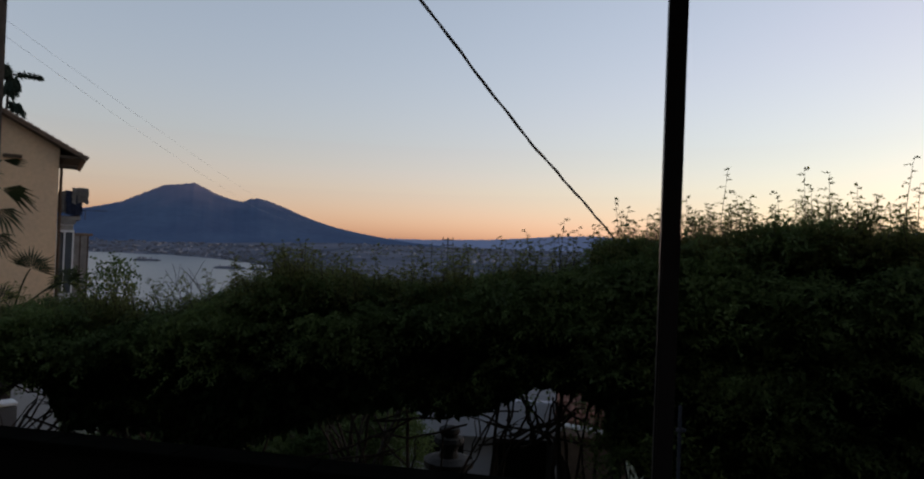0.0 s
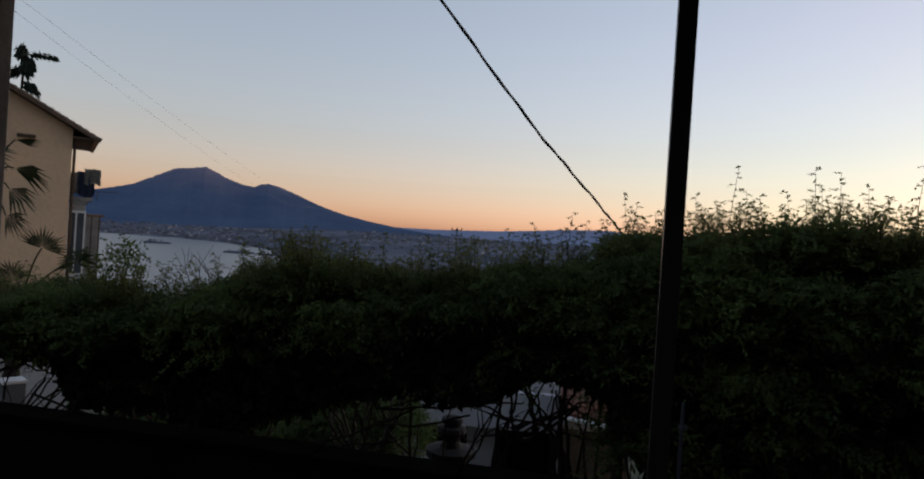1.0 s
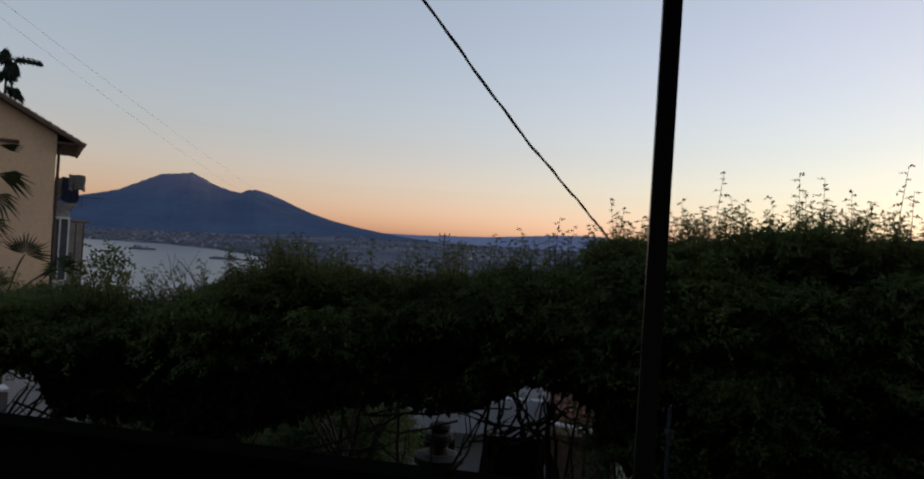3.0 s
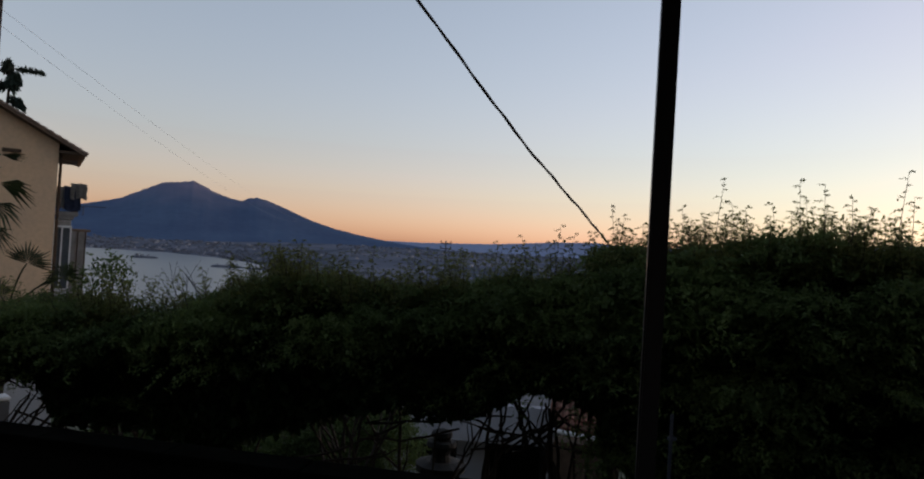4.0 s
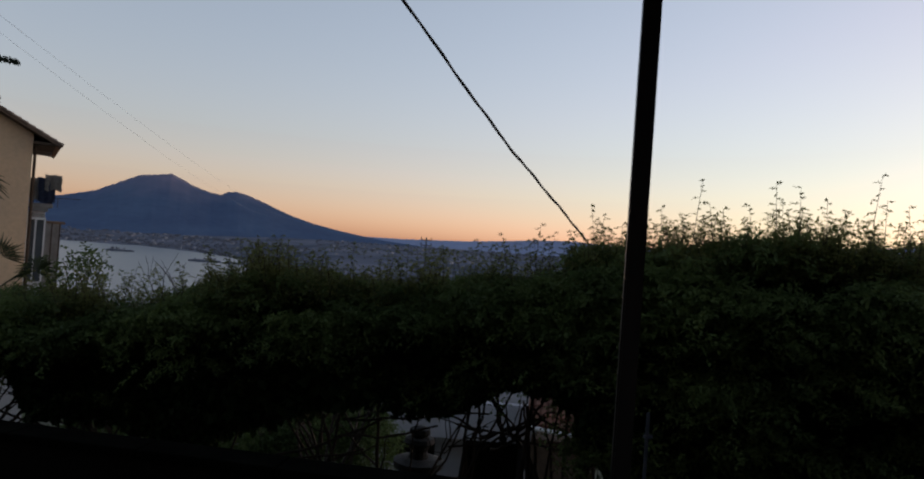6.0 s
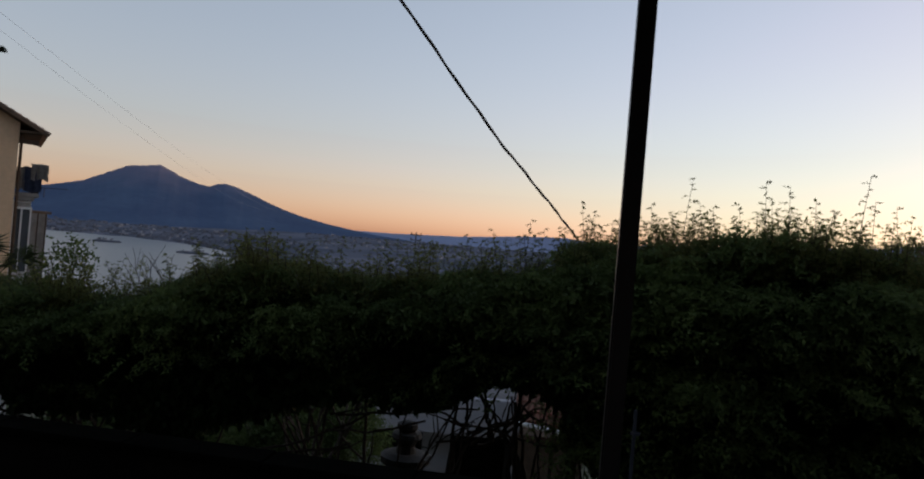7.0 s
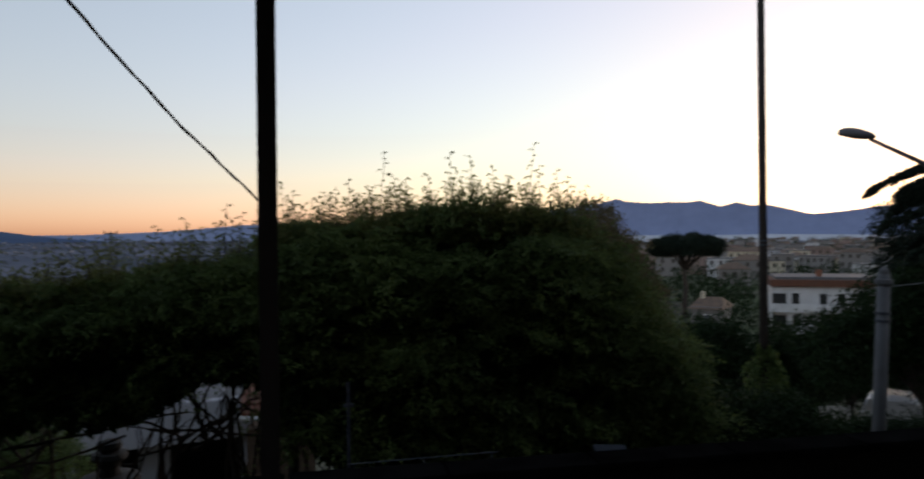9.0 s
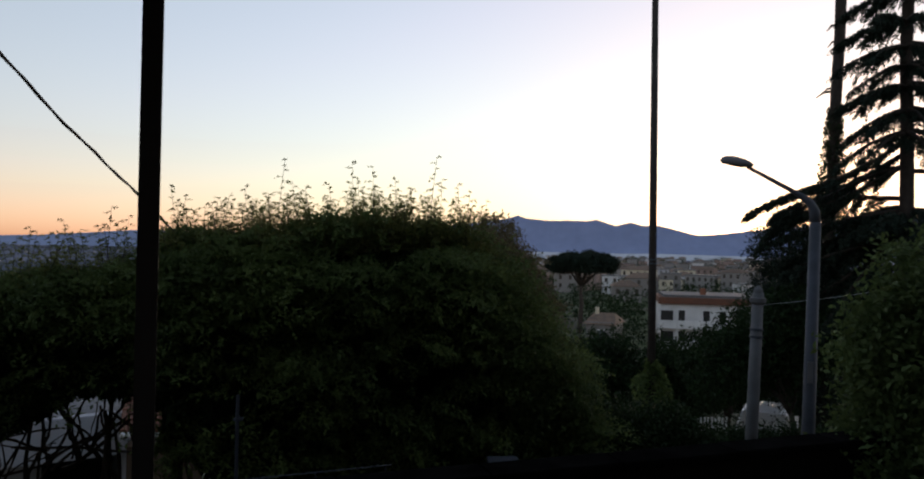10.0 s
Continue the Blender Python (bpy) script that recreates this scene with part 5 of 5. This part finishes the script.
# ---- trees of the street side ----
def cedar():
    d, az = 20.0, 66.75
    f = polar(az, d, 0.6)
    ob = thing("cedar", f, "large dark cedar with layered drooping branches", "tree")
    off = -Vector(f)
    part("trunk", tube(bmesh.new(), [p + off for p in bent(f, f + Vector((0.1, 0, 21)), 0, 10, 0.04)], [0.2 - 0.012 * i for i in range(11)], 12, 0.08), M["bark"], ob, smooth=True)
    rng = np.random.default_rng(51)
    cs, ws = [], []
    away = polar(az, 1.0)

    def bough(way, dense=1.0, fall=0.6, reach=0.6):
        """A limb along the given points, with branchlets that fan out and hang from it, set with needles."""
        way = [Vector(p) for p in way]
        ln = sum((b - a).length for a, b in zip(way, way[1:]))
        at = lambda s: way[min(int(s * (len(way) - 1)), len(way) - 2)].lerp(way[min(int(s * (len(way) - 1)), len(way) - 2) + 1], s * (len(way) - 1) - min(int(s * (len(way) - 1)), len(way) - 2))
        bm = bmesh.new()
        tube(bm, [p + off for p in way], [0.06 * (1 - 0.85 * i / (len(way) - 1)) + 0.006 for i in range(len(way))], 6, 0.1)
        part("bough", bm, M["bark"], ob, smooth=True)
        along = (way[-1] - way[0]).normalized()
        side = Vector((-along.y, along.x, 0)).normalized()
        for _ in range(int(ln * 17 * dense)):
            s = rng.uniform(0.04, 1.0) ** 0.8
            out = (along * rng.uniform(0.5, 1.0) + side * rng.uniform(-0.9, 0.9) + Vector((0, 0, -fall * rng.uniform(0.5, 1.3)))).normalized()
            size = reach * rng.uniform(0.35, 1.0) * (1.1 - 0.55 * s)
            k = np.linspace(0.05, 1, 34)
            p = np.array(at(s)) + np.outer(k * size, np.array(out)) + rng.normal(scale=0.028, size=(34, 3))
            p[:, 2] -= 0.14 * size * k * k
            cs.append(p)
            ws.append(np.array(out) + rng.normal(scale=0.55, size=(34, 3)) + np.array([0, 0, -0.15]))

    def limb(az_tip, el_tip, el_base, depth=0.0, arch=0.15, **how):
        a, b = seen(az, el_base, d), seen(az_tip, el_tip, d) + away * depth
        bough([a.lerp(b, k / 6) + Vector((0, 0, arch * 4 * (k / 6) * (1 - k / 6))) for k in range(7)], **how)

    # tiers: bearing and elevation of the tip, elevation at the trunk
    for tip, low, base, dense in ((62.9, 17.2, 17.8, 1.5), (62.6, 15.2, 16.0, 1.6), (62.2, 12.7, 14.4, 0.8), (62.9, 11.4, 13.1, 0.45), (62.6, 10.4, 11.7, 1.4), (62.9, 8.2, 10.1, 1.3), (62.6, 6.5, 8.6, 0.7)):
        limb(tip, low, base, rng.uniform(-0.4, 0.4), dense=dense * 1.5, reach=0.7)
        limb(tip + 1.2, low + 0.5, base + 0.1, 1.3, dense=dense * 0.7)
        limb(64.9, low + 0.1, base - 0.2, -1.4, dense=dense * 0.8)
        limb(71.0, low - 0.3, base + 0.2, 0.2, dense=dense * 1.4)
        limb(68.2, low - 0.3, base, -1.2, dense=1.2)
    for k in range(7):
        base = 20.0 + 2.0 * k
        for tip in (62.9 + 0.25 * k, 70.6 - 0.25 * k):
            limb(tip, base - 1.4, base, rng.uniform(-0.6, 0.6))
    # the great low bough that sweeps over the lamp, and the thick boughs beneath it
    bough([seen(66.75, 8.1, d), seen(65.2, 6.9, d - 0.3), seen(62.6, 5.5, d - 0.5), seen(61.0, 5.0, d - 0.6), seen(59.5, 4.45, d - 0.6), seen(57.8, 3.7, d - 0.6), seen(56.6, 2.95, d - 0.6)], dense=3.4, fall=0.3, reach=0.5)
    bough([seen(66.75, 6.3, d), seen(64.6, 5.6, d), seen(62.2, 4.4, d), seen(60.0, 3.4, d - 0.2), seen(58.4, 2.4, d - 0.3)], dense=1.4, fall=0.5, reach=0.55)
    for drop, depth in ((0.7, 0.4), (1.5, -0.2)):
        bough([seen(66.75, 7.9 - drop, d), seen(65.2, 6.9 - drop, d + depth), seen(62.6, 5.5 - drop, d + depth), seen(60.0, 4.5 - drop, d + depth), seen(58.4, 3.6 - drop, d + depth)], dense=2.2, fall=0.5, reach=0.55)
    bough([seen(66.75, 4.0, d), seen(63.6, 4.2, d + 0.5), seen(61.8, 3.7, d + 0.7), seen(59.6, 2.7, d + 0.6), seen(58.0, 1.6, d + 0.5)], dense=3.0, fall=0.7, reach=0.8)
    limb(57.7, 0.6, 3.2, -0.3, dense=2.2, fall=0.4, reach=0.7)
    limb(59.0, -0.6, 2.6, 0.5, dense=2.2, reach=0.8)
    for tip, low, base, depth in ((63.0, 2.2, 3.4, 0.8), (63.4, 1.2, 2.6, -0.8), (64.2, 0.2, 2.0, 1.2), (69.5, 2.0, 3.2, -0.6), (70.5, 0.6, 2.2, 0.6), (65.0, 1.8, 2.8, -1.5), (68.0, 1.0, 2.4, -1.6)):
        limb(tip, low, base, depth, dense=3.2, fall=0.5, reach=0.8)
    limb(61.5, 0.4, 2.8, 0.6, dense=2.2, reach=0.8)
    limb(71.5, 1.2, 3.0, 0.3, dense=2.2, reach=0.8)
    limb(71.5, 4.4, 5.9, 0.3, dense=1.0)
    for k in range(22):
        limb(rng.uniform(57.5, 64) if k % 3 else rng.uniform(68, 73), rng.uniform(-9, 0.5), rng.uniform(-8, 2), rng.uniform(-1.2, 1.8), dense=1.6, reach=0.9)
    tagged(leaves("foliage", np.concatenate(cs) + np.array(off), np.concatenate(ws), 0.13, 0.03, M["needle"], ob, flat=0.2), kind="stuff")


cedar()


def ivy_trunk():
    d = 24.0
    f = polar(61.3, d, land(61.3, d))
    ob = thing("snag_tree", f, "tall bare trunk with short stubs and ivy", "tree", 0)
    top = polar(62.85, d, 16.0) - f
    part("trunk", tube(bmesh.new(), bent((0, 0, 0), top, 0, 10, 0.03), [0.205 - 0.006 * i for i in range(11)], 12, 0.06), M["bark"], ob, smooth=True)
    left = polar(62 - 90, 1.0)
    for z, ln in ((9.6, 0.3), (11.1, 0.55), (11.2, 0.4), (12.6, 0.3), (13.1, 0.35)):
        p = top * (z / 16)
        part("stub", tube(bmesh.new(), [p, p + left * ln * 0.6, p + left * ln + Vector((0, 0, -0.16))], [0.045, 0.035, 0.012], 6, 0.2), M["bark"], ob)
    ivy("ivy", "dark ivy round the bare trunk", f, [Vector(f) + top * (z / 16) for z in (0, 3, 6, 8, 8.8, 9.8, 10.6)], [0.35, 0.34, 0.34, 0.34, 0.3, 0.23, 0.17], 4200, 0.10, "leaf_dark", 55)


ivy_trunk()

tree("street_tree", "dark leafy tree behind the climber", polar(36.5, 13.5, 1.4), around(36.6, -0.4, 13.5, 0.4, 10, 0.55, 11, 0.75) + around(38.9, -1.9, 13.5, 0.36, 9, 0.42, 12) + around(39.2, -5.2, 13.5, 0.45, 6, 0.5, 13), 7000, 0.075, "leaf_brown", 61, 0.12)
tree("round_tree", "dark rounded tree below the street", polar(46.6, 26, -1.2), around(46.6, -9.4, 26, 0.95, 12, 1.15, 14, 0.7) + around(44.0, -10.2, 25, 0.8, 6, 0.7, 15, 0.7), 5200, 0.13, "leaf_dark", 62, 0.16, sprig=(0.25, 0.5))
tree("round_tree", "dark broad tree beside the villa", polar(54.8, 24, -0.6), around(54.6, -8.6, 24, 0.65, 12, 0.8, 16, 0.6) + around(55.6, -7.0, 24, 0.45, 6, 0.5, 96, 0.6) + around(56.0, -4.9, 24, 0.26, 5, 0.3, 26, 0.4) + around(58.0, -8.6, 28, 0.7, 7, 0.8, 17, 0.6), 5600, 0.13, "leaf_dark", 63, 0.16, sprig=(0.25, 0.5))
tree("round_tree", "dark tree at the pole's foot", polar(51.0, 28, -1.5), around(51.6, -10.0, 28, 0.8, 9, 0.9, 18, 0.8), 3600, 0.13, "leaf_dark", 64, 0.15, sprig=(0.25, 0.5))
tree("street_tree", "shaded tree between the lamp and the cedar", polar(62.0, 25, land(62.0, 25)), around(60.9, -1.0, 25, 0.95, 11, 1.3, 19, 1.0) + around(62.0, -6, 25, 1.1, 9, 1.5, 20, 1.0), 13000, 0.10, "needle", 65, 0.16)
# added bushes: they darken the lit road between the trees
tree("filler_bushes", "dark bushes added to darken the gap behind the parked car", polar(57.5, 31, land(57.5, 31)), [b for k in range(5) for b in around(53.5 + 2.0 * k, -10.6, 31, 0.6, 5, 0.6, 120 + k, 0.7)], 5200, 0.13, "leaf_dark", 126, 0.1, category="bushes", sprig=(0.25, 0.5))
tree("laurel_bush", "broad green bush with glossy pale-edged leaves", polar(70.0, 7.6, 2.3), around(71.5, -4.5, 7.6, 0.38, 12, 0.45, 21, 1.2) + around(68.6, -8.5, 7.4, 0.34, 10, 0.34, 22, 1.1) + around(71.0, -12, 7.4, 0.5, 8, 0.55, 23) + around(68.6, -15, 7.2, 0.36, 7, 0.36, 24), 15000, 0.075, "leaf_light", 66, 0.06, category="shrub", slim=0.55)
for az, el, d, r, seed in ((48.3, -13.4, 8.6, 0.2, 71), (51.0, -13.6, 8.9, 0.2, 72), (45.8, -13.6, 8.8, 0.18, 73), (43.2, -13.0, 9.4, 0.28, 74), (53.0, -14.4, 9.0, 0.17, 75), (55.4, -13.9, 11.8, 0.18, 76), (57.5, -13.1, 12.2, 0.19, 77), (59.0, -12.9, 12.4, 0.19, 79), (61.4, -13.8, 13.0, 0.28, 78)):
    tree("low_shrub", "low leafy shrub along the garden wall", polar(az, d, 2.3), around(az, el - 1.0, d, r, 7, r * 1.3, seed, 0.7), 1500, 0.055, "leaf_dark", seed, 0.03, category="shrub")
# paler leaves over the climber's flank imitate the low sun on it
tree("sunlit_flank_shrub", "pale green shrub, sunlight on the climber's flank put into its leaf colour", polar(40.0, 7.7, 2.3), around(36.4, -3.0, 7.3, 0.24, 7, 0.26, 81) + around(38.2, -6.0, 7.3, 0.28, 8, 0.3, 82) + around(40.4, -9.2, 7.4, 0.26, 8, 0.32, 83), 5200, 0.05, "leaf_light", 84, 0.04, category="shrub")
tree("garden_tree", "dark bushy tree in front of the white villa", polar(60.9, 20.0, land(60.9, 20.0)), around(57.6, -7.2, 20, 0.5, 8, 0.6, 91) + around(59.4, -6.2, 20, 0.7, 8, 0.8, 92) + around(55.4, -8.6, 20, 0.55, 8, 0.6, 93), 5200, 0.11, "leaf_dark", 94, 0.09, category="tree")


# ---- villa, pine and the town ----
def win(parent, x, y, z, w, h, sill=True, shutters=False, glass="pane"):
    """A recessed dark window with a frame and a sill, on a wall that faces -y."""
    q = part("window", boxes(((x - w / 2, y - 0.03, z), (x + w / 2, y - 0.004, z + h)), bevel=0.004), M[glass], parent)
    part("window_frame", boxes(((x - w / 2 - 0.06, y - 0.07, z + h), (x + w / 2 + 0.06, y - 0.004, z + h + 0.07))), M["white_frame"], q)
    if sill:
        part("sill", boxes(((x - w / 2 - 0.1, y - 0.14, z - 0.08), (x + w / 2 + 0.1, y - 0.004, z))), M["concrete"], q)
    if shutters:
        for s in (-1, 1):
            part("shutter", boxes(((x + s * w * 0.78 - w * 0.24, y - 0.06, z), (x + s * w * 0.78 + w * 0.24, y - 0.006, z + h))), M["shutter"], q)


def villa():
    d = 90.0
    c = polar(53.3, d, 0)
    z = lambda el: EYE + d * math.tan(radians(el))
    base = -9.0
    v = thing("villa", (c.x, c.y, base), "white three-storey villa with long balconies", "villa", -53.3 + 8)
    x = lambda az: d * math.tan(radians(az - 53.3))
    top = z(-3.95) - base
    part("wall", boxes(((x(49.95), 0, 0), (x(57.2), 9, top)), bevel=0.03), M["plaster_white"], v)
    part("roof_edge", boxes(((x(49.8), -0.5, top), (x(57.3), 9.4, top + 0.8)), bevel=0.05), M["tile_roof"], v, "terracotta roof edge")
    part("roof_parapet", boxes(((x(50.2), 0.4, top + 0.8), (x(57.0), 9, top + 1.1)), bevel=0.03), M["concrete"], v)
    part("chimney", boxes(((x(53.1), 2, top + 0.9), (x(53.5), 2.7, top + 1.9)), bevel=0.03), M["tile_roof"], v)
    for el in (-5.7, -7.3):
        zz = z(el) - base
        b = part("balcony", boxes(((x(49.5), -1.3, zz - 0.15), (x(57.2), 0, zz)), bevel=0.02), M["plaster_white"], v)
        part("balustrade", boxes(((x(49.5), -1.3, zz), (x(57.2), -1.18, zz + 0.85)), bevel=0.02), M["plaster_white"], b)
        for az, w in ((51.55, 0.85), (53.4, 0.85), (54.6, 0.85), (55.8, 1.0)):
            win(v, x(az), 0, zz + 0.02, w * 0.9, 2.0, sill=False, glass="dark_opening")
        # a flat dark panel on the wall for the shade in the loggia
        part("loggia", boxes(((x(49.97), -0.06, zz + 0.02), (x(50.9), -0.004, zz + 1.95))), M["dark_opening"], v, "dark panel for the loggia's shade")
        for az in (49.55, 51.05):
            part("pillar", boxes(((x(az), -1.3, zz), (x(az) + 0.22, -1.1, zz + 2.3 if el > -6 else zz + 2.6)), bevel=0.01), M["plaster_white"], v)
    win(v, x(52.2), 0, z(-8.3) - base, 0.9, 0.9)


villa()


def town_house(az, d, w, deep, h, storeys, mat, roof, turn, ground, windows=True):
    ob = thing("town_house", polar(az, d, ground), {"plaster_white": "pale white town house", "plaster_cream": "cream town house", "plaster_rose": "rose-brown town house", "plaster_grey": "grey-brown town house", "plaster_dimmed": "stained pale grey town house"}[mat]
               + (" with a tiled roof" if roof else " with a flat roof"), "house", -az + turn, group="houses of the town")
    part("wall", boxes(((-w / 2, 0, -4), (w / 2, deep, h))), M[mat], ob)
    if roof:
        bm = bmesh.new()
        o = 0.4
        q = [bm.verts.new(p) for p in ((-w / 2 - o, -o, h), (w / 2 + o, -o, h), (w / 2 + o, deep + o, h), (-w / 2 - o, deep + o, h), (-w / 2 + deep * 0.3, deep / 2, h + deep * 0.2), (w / 2 - deep * 0.3, deep / 2, h + deep * 0.2))]
        for f in ((0, 1, 5, 4), (1, 2, 5), (2, 3, 4, 5), (3, 0, 4), (3, 2, 1, 0)):
            bm.faces.new([q[i] for i in f])
        part("roof", bm, M["tile_old"], ob)
    else:
        part("roof", boxes(((-w / 2 - 0.2, -0.2, h), (w / 2 + 0.2, deep + 0.2, h + 0.35))), M["concrete"], ob)
    if windows:
        n = max(2, int(w / 2.6))
        for s in range(storeys):
            for i in range(n):
                x = -w / 2 + (i + 0.5) * w / n
                z = h - 2.2 - s * 3.0
                if random.random() < 0.88:
                    part("window", boxes(((x - 0.5, -0.06, z), (x + 0.5, -0.004, z + 1.5))), M["shutter"], ob)
    return ob


def town():
    rng = random.Random(9)
    mats = ["plaster_white", "plaster_cream", "plaster_dimmed", "plaster_grey", "plaster_grey", "plaster_rose", "plaster_grey"]
    # the nearer row, which can be told apart
    for az, el, d, w, h, m, r in ((46.3, -1.9, 150, 9, 8, "plaster_white", 0), (48.2, -2.0, 145, 10, 7.5, "plaster_grey", 1), (44.0, -2.1, 170, 8, 6, "plaster_cream", 0), (41.6, -2.0, 165, 8, 7, "plaster_rose", 1),
                                (52.8, -1.7, 180, 13, 9, "plaster_grey", 0), (54.9, -1.9, 175, 8, 8, "plaster_cream", 1), (56.8, -2.3, 150, 9, 6, "plaster_white", 0), (50.6, -1.8, 190, 12, 8, "plaster_white", 0),
                                (39.6, -2.0, 190, 9, 8, "plaster_grey", 1), (47.3, -2.7, 120, 8, 6, "plaster_grey", 1), (58.8, -1.6, 180, 10, 8, "plaster_cream", 1)):
        d = d * 1.7
        top = EYE + d * math.tan(radians(el))
        town_house(az, d, w, 9, h, 2, m, r, rng.uniform(-25, 25), top - h)
    for k in range(290):
        az, d = rng.uniform(37, 61), 240 * (1450 / 240) ** (rng.random() ** 0.75)
        g = land(az, d)
        town_house(az, d, rng.uniform(6, 13), rng.uniform(7, 11), rng.uniform(4.5, 9.0), 2, rng.choice(mats), rng.random() < 0.4, rng.uniform(-35, 35), g, d < 520)


town()


def tiled_cottage():
    d = 66.0
    c = polar(45.2, d, -5)
    ob = thing("cottage", c, "cottage with an orange tiled roof among trees", "house", -45 - 14)
    ob.scale = (0.8, 0.8, 1)
    z = EYE + d * math.tan(radians(-5.0)) + 5
    part("wall", boxes(((-1.6, 0, -4), (1.7, 5, z - 0.75)), bevel=0.03), M["plaster_grey"], ob)
    bm = bmesh.new()
    q = [bm.verts.new(p) for p in ((-1.9, -0.4, z - 0.95), (2.0, -0.4, z - 0.95), (2.0, 5.4, z - 0.95), (-1.9, 5.4, z - 0.95), (-1.2, 2.5, z), (1.3, 2.5, z))]
    for f in ((0, 1, 5, 4), (1, 2, 5), (2, 3, 4, 5), (3, 0, 4), (3, 2, 1, 0)):
        bm.faces.new([q[i] for i in f])
    part("roof", bm, M["tile_old"], ob)
    part("chimney", boxes(((-1.0, 2.0, z - 0.5), (-0.6, 2.4, z + 0.5)), bevel=0.02), M["plaster_cream"], ob)
    win(ob, 0.2, 0, z - 2.6, 0.8, 1.1)


tiled_cottage()


def stone_pine():
    d = 115.0
    f = polar(43.6, d, -7.5)
    c = seen(43.7, -0.95, d)
    rng = random.Random(4)
    blobs = []
    for _ in range(44):
        a, r = rng.uniform(0, 2 * math.pi), 4.6 * math.sqrt(rng.random())
        blobs.append((c.x + r * math.cos(a), c.y + r * math.sin(a), c.z + 0.75 * (1 - (r / 4.8) ** 2) + rng.uniform(-0.75, 0.3), rng.uniform(1.0, 1.45)))
    tree("stone_pine", "dark umbrella-shaped stone pine", f, blobs, 17000, 0.34, "needle", 81, 0.38, stretch=0.7, sprig=(0.3, 0.7), slim=0.3)


stone_pine()


def green_between():
    """Dark tree clumps among the houses, too many to count."""
    rng = np.random.default_rng(91)
    ob = thing("woods", polar(48, 100, -8), "dark clumps of trees among the houses", "trees", kind="stuff")
    blobs = []
    for _ in range(420):
        az, d = rng.uniform(36, 62), 115 * (1100 / 115) ** (rng.random() ** 0.9)
        g = land(az, d)
        r = rng.uniform(1.0, 2.3) * (1 + d / 500)
        p = polar(az, d, g + r * rng.uniform(0.7, 1.3))
        blobs.append((p.x, p.y, p.z, r))
    crown("foliage", ob, blobs, 30000, 0.5, "leaf_dark", 92, 0.8, 0.6, (0.5, 1.2))


green_between()


def far_towns():
    """Towns along the far shore and over the plain: pale specks of houses."""
    rng = random.Random(17)
    for name, count, pick, label in (
            ("shore_town", 1500, lambda: (rng.uniform(-34, -9), None), "pale houses of the town along the far shore"),
            ("plain_town", 1700, lambda: (rng.uniform(-10, 30), rng.uniform(450, 3000)), "scattered pale houses over the plain")):
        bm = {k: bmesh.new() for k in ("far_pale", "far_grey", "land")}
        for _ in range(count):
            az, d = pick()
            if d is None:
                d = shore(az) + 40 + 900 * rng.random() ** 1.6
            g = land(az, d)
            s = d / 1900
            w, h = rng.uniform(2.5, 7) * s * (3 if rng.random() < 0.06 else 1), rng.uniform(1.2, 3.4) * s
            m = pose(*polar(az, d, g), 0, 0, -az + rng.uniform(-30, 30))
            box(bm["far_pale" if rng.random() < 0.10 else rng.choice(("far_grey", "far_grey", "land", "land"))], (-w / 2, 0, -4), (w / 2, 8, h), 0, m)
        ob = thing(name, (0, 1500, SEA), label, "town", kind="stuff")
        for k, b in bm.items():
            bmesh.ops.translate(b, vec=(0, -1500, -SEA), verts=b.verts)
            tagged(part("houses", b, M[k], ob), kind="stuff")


far_towns()


def islet(az0, az1, el, height, label, seed, tower=False):
    """A low rock or mole in the bay."""
    rng = random.Random(seed)
    d = (EYE - SEA) / math.tan(radians(-el))
    mid = polar((az0 + az1) / 2, d, SEA)
    w = d * radians(az1 - az0)
    ob = thing("islet" if tower else "mole", mid, label, "islet" if tower else "mole", -(az0 + az1) / 2)
    bm = bmesh.new()
    n = 24
    rows = []
    for j, (s, zz) in enumerate(((1.0, -2), (1.0, 0.35), (0.93, 0.8), (0.7, 1.0))):
        rows.append([bm.verts.new((w / 2 * s * math.cos(a) * rng.uniform(0.94, 1.05), w * 0.18 * s * math.sin(a) * rng.uniform(0.9, 1.1), height * zz * (rng.uniform(0.7, 1.1) if j else 1)))
                     for a in (2 * math.pi * i / n for i in range(n))])
    for a, b in zip(rows, rows[1:]):
        for i in range(n):
            bm.faces.new((a[i], a[(i + 1) % n], b[(i + 1) % n], b[i]))
    bm.faces.new(rows[-1])
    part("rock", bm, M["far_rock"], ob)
    for _ in range(9):
        x, ww, h = rng.uniform(-0.35, 0.35) * w, rng.uniform(0.03, 0.10) * w, rng.uniform(0.6, 1.4) * height
        part("building", boxes(((x - ww / 2, -w * 0.05, height * 0.6), (x + ww / 2, w * 0.05, height * 0.8 + h))), M[rng.choice(("plaster_grey", "far_rock", "plaster_dimmed"))], ob)


islet(-25.3, -23.4, -2.0, 4.5, "low dark rock islet with old buildings", 2, True)
islet(-19.6, -17.2, -2.45, 4.2, "dark harbour mole with sheds", 3)
islet(-16.9, -13.5, -2.5, 3.6, "long low harbour quay", 5)
